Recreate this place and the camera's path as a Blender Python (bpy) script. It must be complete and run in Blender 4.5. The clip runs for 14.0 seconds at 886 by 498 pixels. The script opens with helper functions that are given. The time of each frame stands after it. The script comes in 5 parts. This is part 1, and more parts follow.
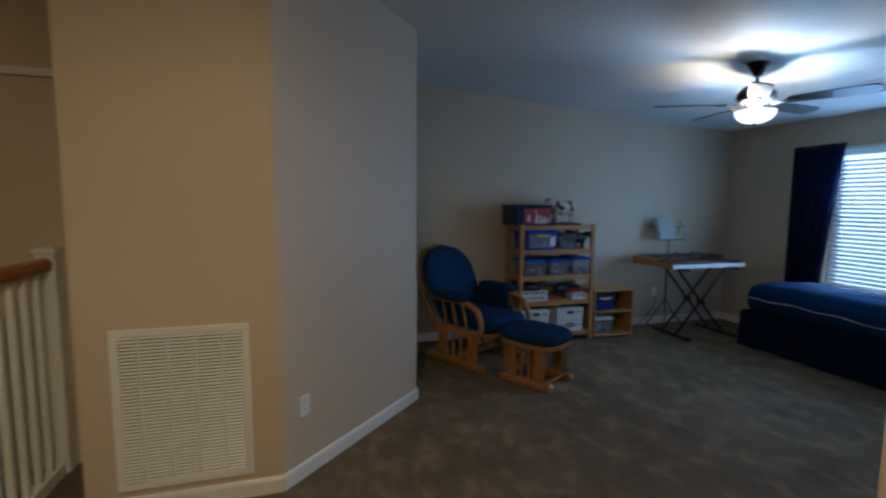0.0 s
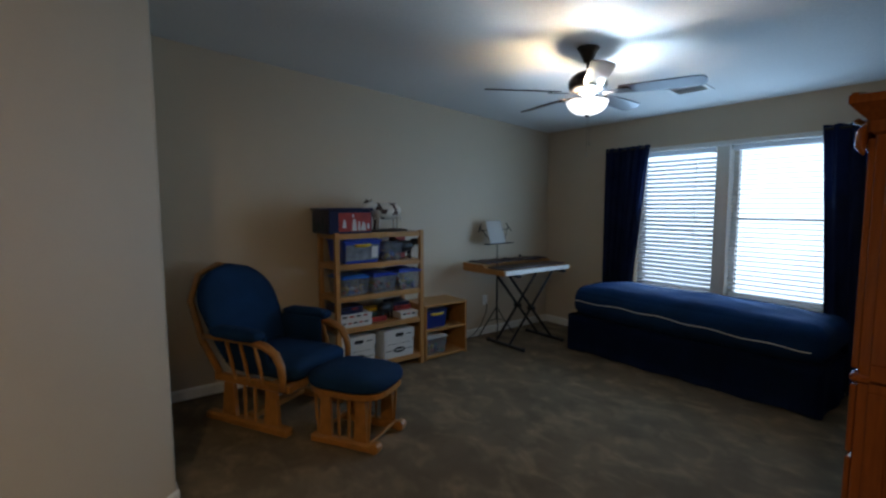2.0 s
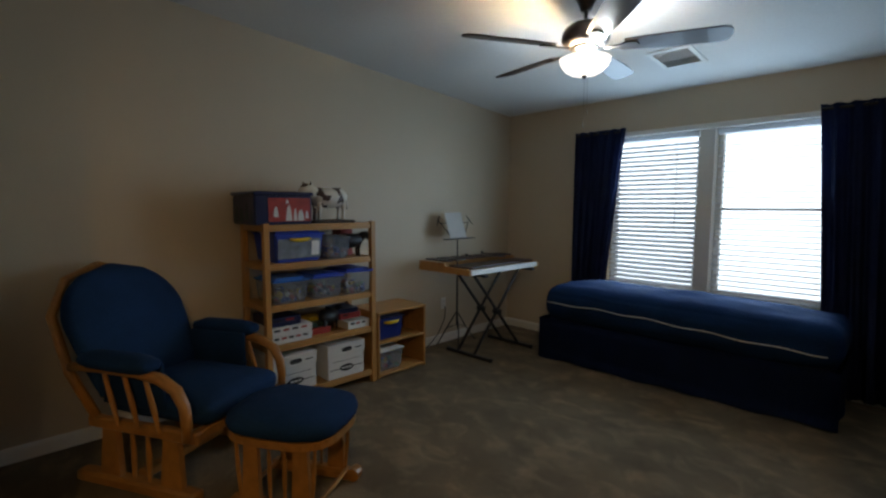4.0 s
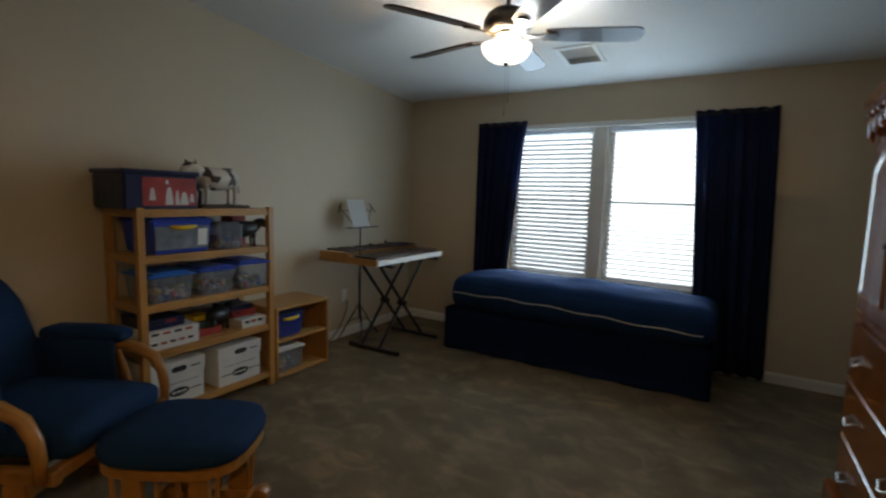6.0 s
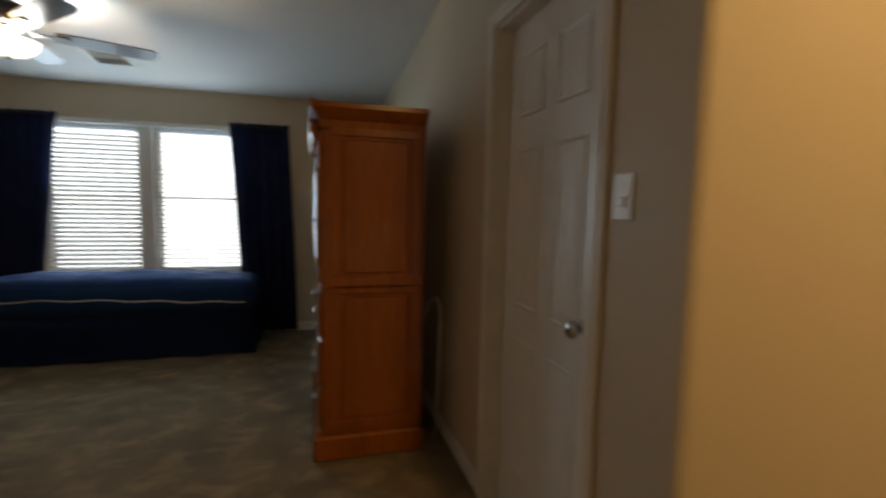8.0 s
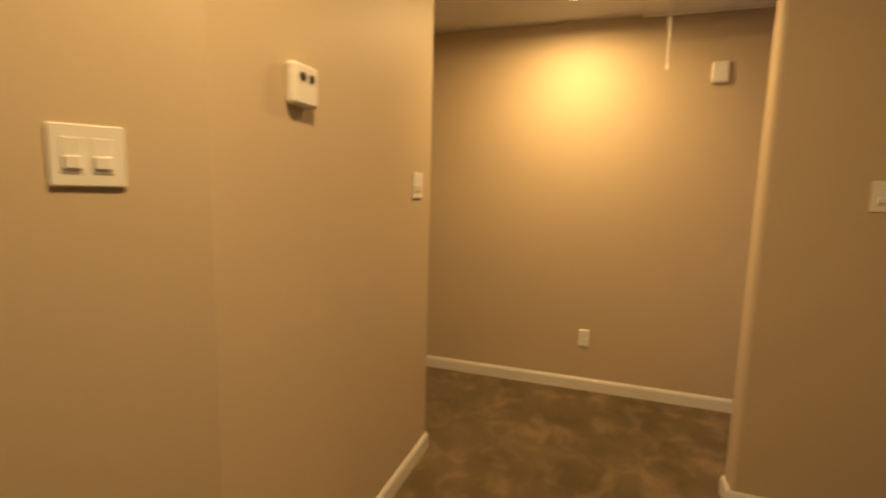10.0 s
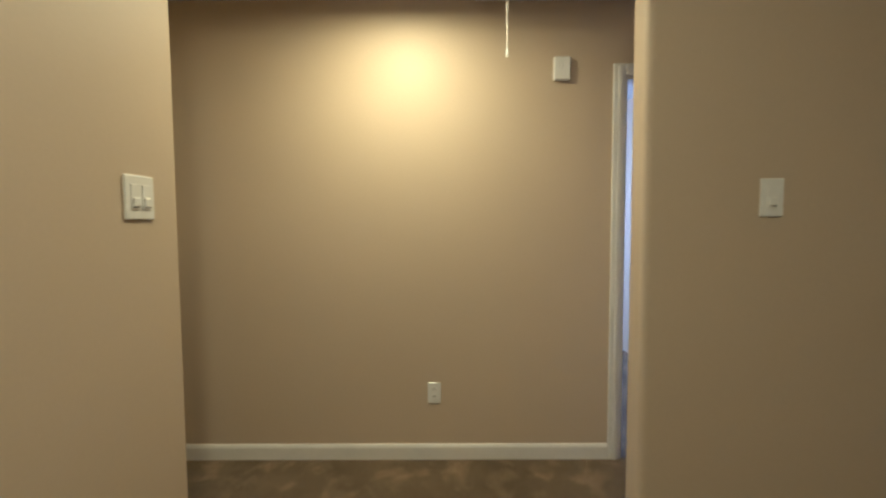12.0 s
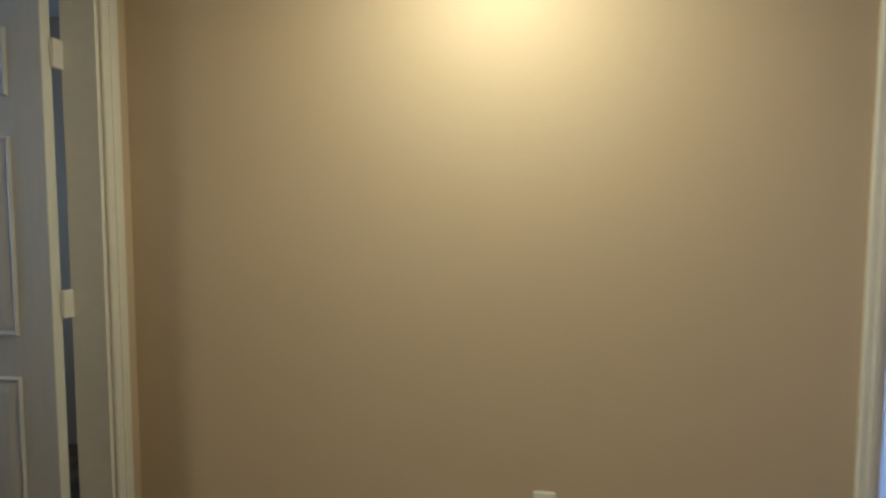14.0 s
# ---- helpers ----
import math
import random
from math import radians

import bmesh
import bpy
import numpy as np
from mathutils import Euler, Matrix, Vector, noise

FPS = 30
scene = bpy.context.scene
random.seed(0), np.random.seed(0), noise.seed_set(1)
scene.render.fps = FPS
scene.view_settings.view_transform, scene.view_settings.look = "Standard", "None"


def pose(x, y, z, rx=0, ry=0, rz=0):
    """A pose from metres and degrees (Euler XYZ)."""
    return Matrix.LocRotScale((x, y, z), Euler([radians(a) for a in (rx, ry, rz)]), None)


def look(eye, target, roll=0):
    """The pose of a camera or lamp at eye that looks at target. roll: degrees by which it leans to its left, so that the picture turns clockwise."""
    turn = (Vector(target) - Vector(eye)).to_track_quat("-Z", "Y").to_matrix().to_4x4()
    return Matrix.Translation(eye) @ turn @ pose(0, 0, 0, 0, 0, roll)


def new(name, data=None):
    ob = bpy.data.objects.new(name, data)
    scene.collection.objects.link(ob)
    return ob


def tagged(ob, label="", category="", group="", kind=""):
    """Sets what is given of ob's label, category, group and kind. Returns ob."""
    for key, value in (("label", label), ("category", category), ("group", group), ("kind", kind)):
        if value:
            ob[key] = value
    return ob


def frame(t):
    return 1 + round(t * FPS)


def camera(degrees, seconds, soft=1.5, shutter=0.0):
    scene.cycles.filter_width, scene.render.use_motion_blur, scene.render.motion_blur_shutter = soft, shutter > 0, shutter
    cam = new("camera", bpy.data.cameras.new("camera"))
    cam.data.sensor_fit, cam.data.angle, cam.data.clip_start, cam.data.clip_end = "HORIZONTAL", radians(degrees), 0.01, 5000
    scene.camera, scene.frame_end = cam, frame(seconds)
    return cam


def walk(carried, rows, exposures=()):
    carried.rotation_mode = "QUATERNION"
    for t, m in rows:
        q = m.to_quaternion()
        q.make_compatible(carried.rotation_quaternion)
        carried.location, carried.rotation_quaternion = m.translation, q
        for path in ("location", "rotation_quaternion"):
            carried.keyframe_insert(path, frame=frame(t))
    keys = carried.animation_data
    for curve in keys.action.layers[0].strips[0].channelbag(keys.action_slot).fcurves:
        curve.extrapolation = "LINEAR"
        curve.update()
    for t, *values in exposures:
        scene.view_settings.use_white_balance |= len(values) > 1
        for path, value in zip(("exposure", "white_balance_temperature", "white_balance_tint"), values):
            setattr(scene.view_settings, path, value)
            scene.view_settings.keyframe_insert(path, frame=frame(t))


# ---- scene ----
# ---- camera ----
cam = camera(86.6, 14.0, soft=2.4, shutter=0.5)
PATH = [
    (0, (4.768, -5.187, 1.50), (2.857, -4.628, 1.297), 0.4),
    (0.5, (4.598, -5.185, 1.499), (2.78, -4.371, 1.32), -0.1),
    (1, (4.395, -5.054, 1.541), (2.671, -4.058, 1.353), -0.3),
    (1.5, (4.168, -4.848, 1.492), (2.517, -3.734, 1.317), -0.2),
    (2, (3.968, -4.681, 1.484), (2.38, -3.48, 1.301), -0.1),
    (2.5, (3.85, -4.615, 1.422), (2.332, -3.323, 1.256), -0.3),
    (3, (3.655, -4.463, 1.366), (2.175, -3.127, 1.210), -0.3),
    (5.5, (3.071, -4.35, 1.389), (1.895, -2.748, 1.164), 1.4),
    (6, (3.064, -4.367, 1.369), (2.039, -2.665, 1.147), 1.7),
    (6.5, (3.201, -4.481, 1.367), (2.404, -2.66, 1.151), 1.7),
    (7, (3.334, -4.72, 1.3), (2.889, -2.779, 1.115), 0.9),
    (7.5, (3.502, -4.93, 1.343), (3.478, -2.939, 1.155), 0.9),
    (8, (3.525, -5.11, 1.341), (4.071, -3.195, 1.157), 1.2),
    (8.5, (3.562, -5.286, 1.361), (4.618, -3.602, 1.146), 1.8),
    (9, (3.556, -5.38, 1.327), (5.079, -4.093, 1.172), 0.8),
    (9.2, (3.645, -5.41, 1.367), (5.27, -4.26, 1.166), 1.2),
    (11.3, (4.405, -5.540, 1.325), (6.399, -5.457, 1.178), -1.0),
    (11.5, (4.505, -5.535, 1.324), (6.499, -5.479, 1.178), -0.7),
    (12, (4.767, -5.495, 1.304), (6.763, -5.484, 1.18), -0.3),
    (12.5, (5.012, -5.454, 1.313), (7.007, -5.456, 1.173), 0.2),
    (13, (5.257, -5.484, 1.299), (7.248, -5.342, 1.184), -0.6),
    (13.5, (5.527, -5.48, 1.336), (7.498, -5.205, 1.173), -1.0),
    (14, (5.74, -5.24, 1.312), (7.73, -5.047, 1.195), 0.2),
]
EXPOSURES = [(0.0, -0.03, 4950, 9), (1.0, -0.03, 5400, 10), (3.0, -0.05, 6450, 12), (5.5, 0.05, 7450, 13), (7.5, 0.05, 7900, 13), (8.5, 0.18, 8900, 21), (9.2, 0.27, 9500, 23), (11.3, 0.32, 4950, 5), (14.0, 0.18, 4450, 0)]
walk(cam, [(t, look(eye, target, roll)) for t, eye, target, roll in PATH], EXPOSURES)

# ---- world and lights ----
world = bpy.data.worlds.new("sky")
scene.world = world
world.use_nodes = True
wn = world.node_tree.nodes
sky = wn.new("ShaderNodeTexSky")
sky.sky_type = "NISHITA"
sky.sun_disc = False
sky.sun_elevation = radians(50)
sky.sun_rotation = radians(150)
world.node_tree.links.new(sky.outputs[0], wn["Background"].inputs[0])
wn["Background"].inputs[1].default_value = 0.12

sun = new("sun", bpy.data.lights.new("sun", "SUN"))
sun.data.energy = 1.0
sun.data.angle = radians(10)
sun.data.color = (1.0, 0.96, 0.9)
sun.matrix_world = look((0, -10, 12), (0, 0, 0))


def area_lamp(name, eye, target, sx, sy, watts, color):
    ob = new(name, bpy.data.lights.new(name, "AREA"))
    ob.data.shape = "RECTANGLE"
    ob.data.size, ob.data.size_y = sx, sy
    ob.data.energy = watts
    ob.data.color = color
    ob.matrix_world = look(eye, target)
    return ob


def bulb(name, place, watts, color, radius):
    ob = new(name, bpy.data.lights.new(name, "POINT"))
    ob.data.energy = watts
    ob.data.color = color
    ob.data.shadow_soft_size = radius
    ob.location = place
    return ob


DAY = (0.46, 0.72, 1.0)
WARM = (1.0, 0.70, 0.31)


def disc_lamp(name, place, watts, color, size):
    """A round ceiling lamp that shines downwards."""
    ob = new(name, bpy.data.lights.new(name, "AREA"))
    ob.data.shape = "DISK"
    ob.data.size = size
    ob.data.spread = radians(180)
    ob.data.energy = watts
    ob.data.color = color
    ob.matrix_world = look(place, (place[0], place[1] + 0.0001, 0.0))
    return ob


area_lamp("window_daylight", (1.585, -0.11, 1.33), (1.585, -2.11, 1.80), 0.72, 1.34, 12.8, DAY)
area_lamp("window_daylight", (2.50, -0.11, 1.33), (2.50, -2.11, 1.80), 0.72, 1.34, 12.8, DAY)
bulb("fan_bulb", (2.03, -1.91, 2.145), 35, (0.70, 0.87, 1.0), 0.03)
bulb("fan_bulb", (1.91, -1.99, 2.145), 27, (1.0, 0.74, 0.42), 0.03)
disc_lamp("hall_lamp", (6.72, -5.29, 2.38), 17, WARM, 0.16)
disc_lamp("landing_lamp", (4.45, -5.48, 2.70), 30, (1.0, 0.72, 0.35), 0.16)
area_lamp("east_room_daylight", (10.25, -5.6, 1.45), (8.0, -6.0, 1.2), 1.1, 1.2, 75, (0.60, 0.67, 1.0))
area_lamp("side_room_daylight", (7.0, -2.25, 1.45), (7.0, -4.0, 1.2), 0.8, 1.1, 4, (0.70, 0.82, 1.0))

# ---- materials ----
def material(name, color, rough=0.6, metal=0.0, grain=0.0, grain_scale=40.0, blotch=0.0, blotch_scale=3.0, bump=0.0, bump_scale=120.0,
             stretch=(1, 1, 1), coat=0.0, random_value=0.0, sheen=0.0):
    """A surface with two scales of variation and a fine relief."""
    m = bpy.data.materials.new(name)
    m.use_nodes = True
    n, links = m.node_tree.nodes, m.node_tree.links
    shader = n["Principled BSDF"]
    shader.inputs["Roughness"].default_value = rough
    shader.inputs["Metallic"].default_value = metal
    shader.inputs["Coat Weight"].default_value = coat
    shader.inputs["Sheen Weight"].default_value = sheen
    coords = n.new("ShaderNodeTexCoord")
    scale = n.new("ShaderNodeMapping")
    scale.inputs["Scale"].default_value = stretch
    links.new(coords.outputs["Object"], scale.inputs[0])
    value = None
    hsv = n.new("ShaderNodeHueSaturation")
    hsv.inputs["Color"].default_value = (*color, 1)
    total = n.new("ShaderNodeMath")
    total.operation = "ADD"
    total.inputs[0].default_value = 1.0
    total.inputs[1].default_value = 0.0
    last = total
    for amount, size, detail in ((grain, grain_scale, 4), (blotch, blotch_scale, 3)):
        if amount:
            tex = n.new("ShaderNodeTexNoise")
            tex.inputs["Scale"].default_value = size
            tex.inputs["Detail"].default_value = detail
            links.new(scale.outputs[0], tex.inputs["Vector"])
            span = n.new("ShaderNodeMapRange")
            span.inputs[1].default_value, span.inputs[2].default_value = 0.3, 0.7
            span.inputs[3].default_value, span.inputs[4].default_value = -amount, amount
            links.new(tex.outputs[0], span.inputs[0])
            add = n.new("ShaderNodeMath")
            add.operation = "ADD"
            links.new(last.outputs[0], add.inputs[0])
            links.new(span.outputs[0], add.inputs[1])
            last = add
    if random_value:
        info = n.new("ShaderNodeObjectInfo")
        span = n.new("ShaderNodeMapRange")
        span.inputs[3].default_value, span.inputs[4].default_value = -random_value, random_value
        links.new(info.outputs["Random"], span.inputs[0])
        add = n.new("ShaderNodeMath")
        add.operation = "ADD"
        links.new(last.outputs[0], add.inputs[0])
        links.new(span.outputs[0], add.inputs[1])
        last = add
    links.new(last.outputs[0], hsv.inputs["Value"])
    links.new(hsv.outputs[0], shader.inputs["Base Color"])
    if bump:
        tex = n.new("ShaderNodeTexNoise")
        tex.inputs["Scale"].default_value = bump_scale
        tex.inputs["Detail"].default_value = 3
        links.new(scale.outputs[0], tex.inputs["Vector"])
        relief = n.new("ShaderNodeBump")
        relief.inputs["Strength"].default_value = bump
        relief.inputs["Distance"].default_value = 0.01
        links.new(tex.outputs[0], relief.inputs["Height"])
        links.new(relief.outputs[0], shader.inputs["Normal"])
    return m


def glow(name, color, strength):
    m = bpy.data.materials.new(name)
    m.use_nodes = True
    shader = m.node_tree.nodes["Principled BSDF"]
    shader.inputs["Base Color"].default_value = (*color, 1)
    shader.inputs["Emission Color"].default_value = (*color, 1)
    shader.inputs["Emission Strength"].default_value = strength
    return m


def clear(name, color, rough=0.05, alpha=0.3):
    """Thin clear plastic or glass: part see-through, part gloss."""
    m = bpy.data.materials.new(name)
    m.use_nodes = True
    n, links = m.node_tree.nodes, m.node_tree.links
    shader = n["Principled BSDF"]
    shader.inputs["Base Color"].default_value = (*color, 1)
    shader.inputs["Roughness"].default_value = rough
    through_it = n.new("ShaderNodeBsdfTransparent")
    mix = n.new("ShaderNodeMixShader")
    mix.inputs[0].default_value = alpha
    links.new(through_it.outputs[0], mix.inputs[1])
    links.new(shader.outputs[0], mix.inputs[2])
    links.new(mix.outputs[0], n["Material Output"].inputs[0])
    return m


PAINT = material("tan wall paint", (0.56, 0.46, 0.33), 0.55, grain=0.012, grain_scale=90, blotch=0.03, blotch_scale=1.2, bump=0.05, bump_scale=55)
CEIL = material("white ceiling paint", (0.70, 0.69, 0.66), 0.8, grain=0.03, grain_scale=60, blotch=0.03, blotch_scale=1.0, bump=0.25, bump_scale=45)
TRIM = material("white trim paint", (0.76, 0.74, 0.69), 0.35, grain=0.02, grain_scale=30, blotch=0.03, blotch_scale=4)
DOOR = material("white door paint", (0.74, 0.73, 0.70), 0.4, grain=0.03, grain_scale=60, blotch=0.02, blotch_scale=3, bump=0.05, bump_scale=60, stretch=(1, 1, 0.1))
PLASTIC = material("white plastic", (0.80, 0.79, 0.75), 0.3, grain=0.01, blotch=0.02, blotch_scale=20)
CHROME = material("brushed nickel", (0.55, 0.54, 0.52), 0.25, 1.0, grain=0.05, grain_scale=80)
DARKMETAL = material("dark bronze metal", (0.035, 0.03, 0.028), 0.35, 0.6, grain=0.1, grain_scale=60)
BLACK = material("black painted steel", (0.015, 0.015, 0.017), 0.4, 0.2, grain=0.1, grain_scale=80)
PINE = material("varnished pine", (0.45, 0.22, 0.062), 0.4, grain=0.16, grain_scale=14, blotch=0.1, blotch_scale=2.5, stretch=(9, 9, 1), coat=0.15, random_value=0.06)
PINE_X = material("varnished pine shelf board", (0.47, 0.24, 0.07), 0.4, grain=0.15, grain_scale=14, blotch=0.1, blotch_scale=2.5, stretch=(9, 1, 9), coat=0.15, random_value=0.06)
OAK = material("honey oak frame", (0.36, 0.155, 0.032), 0.38, grain=0.18, grain_scale=18, blotch=0.12, blotch_scale=4, stretch=(1, 6, 1), coat=0.2, random_value=0.05)
CHERRY = material("glossy cherry veneer", (0.24, 0.064, 0.010), 0.2, grain=0.13, grain_scale=16, blotch=0.14, blotch_scale=1.8, stretch=(6, 6, 0.5), coat=0.3)
RAILWOOD = material("stained oak handrail", (0.36, 0.14, 0.03), 0.3, grain=0.15, grain_scale=12, blotch=0.1, stretch=(1, 8, 8), coat=0.3)
DENIM = material("dark blue denim", (0.008, 0.031, 0.086), 0.9, grain=0.18, grain_scale=160, blotch=0.12, blotch_scale=5, bump=0.35, bump_scale=260)
SKIRT = material("navy bed skirt cotton", (0.009, 0.021, 0.070), 0.95, grain=0.15, grain_scale=120, blotch=0.12, blotch_scale=5, bump=0.2, bump_scale=150)
SPREAD = material("navy cotton bedspread", (0.006, 0.027, 0.088), 0.95, grain=0.15, grain_scale=140, blotch=0.15, blotch_scale=4, bump=0.3, bump_scale=60)
NAVY = material("navy velvet curtain", (0.019, 0.029, 0.078), 0.9, grain=0.15, grain_scale=120, blotch=0.12, blotch_scale=6, bump=0.2, bump_scale=200)
for cloth in (DENIM, SPREAD, SKIRT, NAVY):
    cloth.node_tree.nodes["Principled BSDF"].inputs["Specular IOR Level"].default_value = 0.15
PIPING = material("pale piping cord", (0.6, 0.6, 0.58), 0.8, grain=0.08, grain_scale=150)
BLIND = material("white vinyl blind slat", (0.78, 0.80, 0.82), 0.45, grain=0.02, blotch=0.02, random_value=0.02)
bn, bl = BLIND.node_tree.nodes, BLIND.node_tree.links
soft_light = bn.new("ShaderNodeBsdfTranslucent")
soft_light.inputs[0].default_value = (0.75, 0.80, 0.85, 1)
half_mix = bn.new("ShaderNodeMixShader")
half_mix.inputs[0].default_value = 0.30
bl.new(bn["Principled BSDF"].outputs[0], half_mix.inputs[1])
bl.new(soft_light.outputs[0], half_mix.inputs[2])
bl.new(half_mix.outputs[0], bn["Material Output"].inputs[0])
GLASS = clear("window glass", (0.9, 0.95, 1.0), 0.02, 0.08)
BOWL = glow("frosted lamp glass", (1.0, 0.95, 0.88), 1.7)
DISC = glow("lit ceiling lamp glass", (1.0, 0.80, 0.50), 9.0)


def carpet_material():
    """Cut-pile carpet with soft footprints and brush marks."""
    m = material("taupe cut pile carpet", (0.186, 0.134, 0.077), 0.95, grain=0.35, grain_scale=230, blotch=0.22, blotch_scale=3.2, bump=0.9, bump_scale=240)
    n, links = m.node_tree.nodes, m.node_tree.links
    shader = n["Principled BSDF"]
    first = shader.inputs["Base Color"].links[0].from_socket
    coords = n.new("ShaderNodeTexCoord")
    twist = n.new("ShaderNodeMapping")
    twist.inputs["Rotation"].default_value = (0, 0, 0.7)
    twist.inputs["Scale"].default_value = (2.9, 4.0, 1)
    links.new(coords.outputs["Object"], twist.inputs[0])
    tex = n.new("ShaderNodeTexNoise")
    tex.inputs["Scale"].default_value = 1.5
    tex.inputs["Detail"].default_value = 7
    tex.inputs["Roughness"].default_value = 0.62
    tex.inputs["Distortion"].default_value = 0.5
    links.new(twist.outputs[0], tex.inputs["Vector"])
    ramp = n.new("ShaderNodeMapRange")
    ramp.inputs[1].default_value, ramp.inputs[2].default_value = 0.48, 0.70
    ramp.inputs[3].default_value, ramp.inputs[4].default_value = 0.90, 1.58
    links.new(tex.outputs[0], ramp.inputs[0])
    hsv = n.new("ShaderNodeHueSaturation")
    links.new(first, hsv.inputs["Color"])
    links.new(ramp.outputs[0], hsv.inputs["Value"])
    links.new(hsv.outputs[0], shader.inputs["Base Color"])
    return m


CARPET = carpet_material()


# ---- mesh helpers ----
def mesh_object(name, bm, mat, smooth=False):
    bmesh.ops.recalc_face_normals(bm, faces=bm.faces)
    data = bpy.data.meshes.new(name)
    if smooth:
        for face in bm.faces:
            face.smooth = True
    bm.to_mesh(data)
    bm.free()
    data.materials.append(mat)
    return new(name, data)


def thing(name, place, label, category, turn=0.0, group="", kind=""):
    ob = new(name)
    ob.matrix_world = pose(*place, 0, 0, turn)
    return tagged(ob, label, category, group, kind)


def part(name, bm, mat, parent, label="", smooth=False):
    ob = mesh_object(name, bm, mat, smooth)
    ob.parent = parent
    if label:
        ob["label"] = label
    return ob


def solo(name, bm, mat, label, category="", group="", kind="", smooth=False):
    return tagged(mesh_object(name, bm, mat, smooth), label, category, group, kind)


def block(bm, lo, hi, bevel=0.0, m=None, segments=1):
    """A box from corner to corner, edges rounded off by bevel."""
    made = bmesh.ops.create_cube(bm, size=1.0)["verts"]
    c = [(a + b) / 2 for a, b in zip(lo, hi)]
    s = [abs(b - a) for a, b in zip(lo, hi)]
    for v in made:
        v.co = Vector((c[0] + v.co.x * s[0], c[1] + v.co.y * s[1], c[2] + v.co.z * s[2]))
    if bevel:
        edges = list({e for v in made for e in v.link_edges})
        res = bmesh.ops.bevel(bm, geom=edges, offset=bevel, segments=segments, affect="EDGES", profile=0.5)
        made = list({v for f in res["faces"] for v in f.verts} | {v for v in made if v.is_valid})
    if m is not None:
        bmesh.ops.transform(bm, matrix=m, verts=list(set(made)))
    return bm


def blocks(*items, bevel=0.0):
    bm = bmesh.new()
    for lo, hi in items:
        block(bm, lo, hi, bevel)
    return bm


def tube(bm, points, radius, sides=8, closed=False):
    """A round bar along the points; radius may be a list."""
    pts = [Vector(p) for p in points]
    count = len(pts)
    rad = radius if isinstance(radius, (list, tuple)) else [radius] * count
    rings = []
    up = None
    for i, p in enumerate(pts):
        if closed:
            d = pts[(i + 1) % count] - pts[i - 1]
        else:
            d = pts[min(i + 1, count - 1)] - pts[max(i - 1, 0)]
        d.normalize()
        if up is None:
            up = d.orthogonal().normalized()
        up = (up - d * up.dot(d)).normalized()
        side = d.cross(up)
        rings.append([bm.verts.new(p + (up * math.cos(a) + side * math.sin(a)) * rad[i]) for a in [2 * math.pi * k / sides for k in range(sides)]])
    spans = count if closed else count - 1
    for i in range(spans):
        a, b = rings[i], rings[(i + 1) % count]
        for k in range(sides):
            bm.faces.new((a[k], a[(k + 1) % sides], b[(k + 1) % sides], b[k]))
    if not closed:
        bm.faces.new(rings[0][::-1])
        bm.faces.new(rings[-1])
    return bm


def lathe(bm, profile, sides=24, centre=(0, 0, 0), axis="z"):
    """A turned shape from (radius, height) pairs."""
    rings = []
    for r, h in profile:
        ring = []
        for k in range(sides):
            a = 2 * math.pi * k / sides
            p = (r * math.cos(a), r * math.sin(a), h)
            if axis == "x":
                p = (h, r * math.cos(a), r * math.sin(a))
            elif axis == "y":
                p = (r * math.cos(a), h, r * math.sin(a))
            ring.append(bm.verts.new(Vector(p) + Vector(centre)))
        rings.append(ring)
    for a, b in zip(rings, rings[1:]):
        for k in range(sides):
            bm.faces.new((a[k], a[(k + 1) % sides], b[(k + 1) % sides], b[k]))
    if profile[0][0] > 1e-5:
        bm.faces.new(rings[0][::-1])
    if profile[-1][0] > 1e-5:
        bm.faces.new(rings[-1])
    return bm


def prism(bm, outline, lo, hi, axis="z"):
    """A flat outline pushed from lo to hi along an axis."""
    def at(u, v, h):
        return {"z": (u, v, h), "y": (u, h, v), "x": (h, u, v)}[axis]
    a = [bm.verts.new(at(u, v, lo)) for u, v in outline]
    b = [bm.verts.new(at(u, v, hi)) for u, v in outline]
    bm.faces.new(a)
    bm.faces.new(b[::-1])
    n = len(outline)
    for k in range(n):
        bm.faces.new((a[k], b[k], b[(k + 1) % n], a[(k + 1) % n]))
    return bm


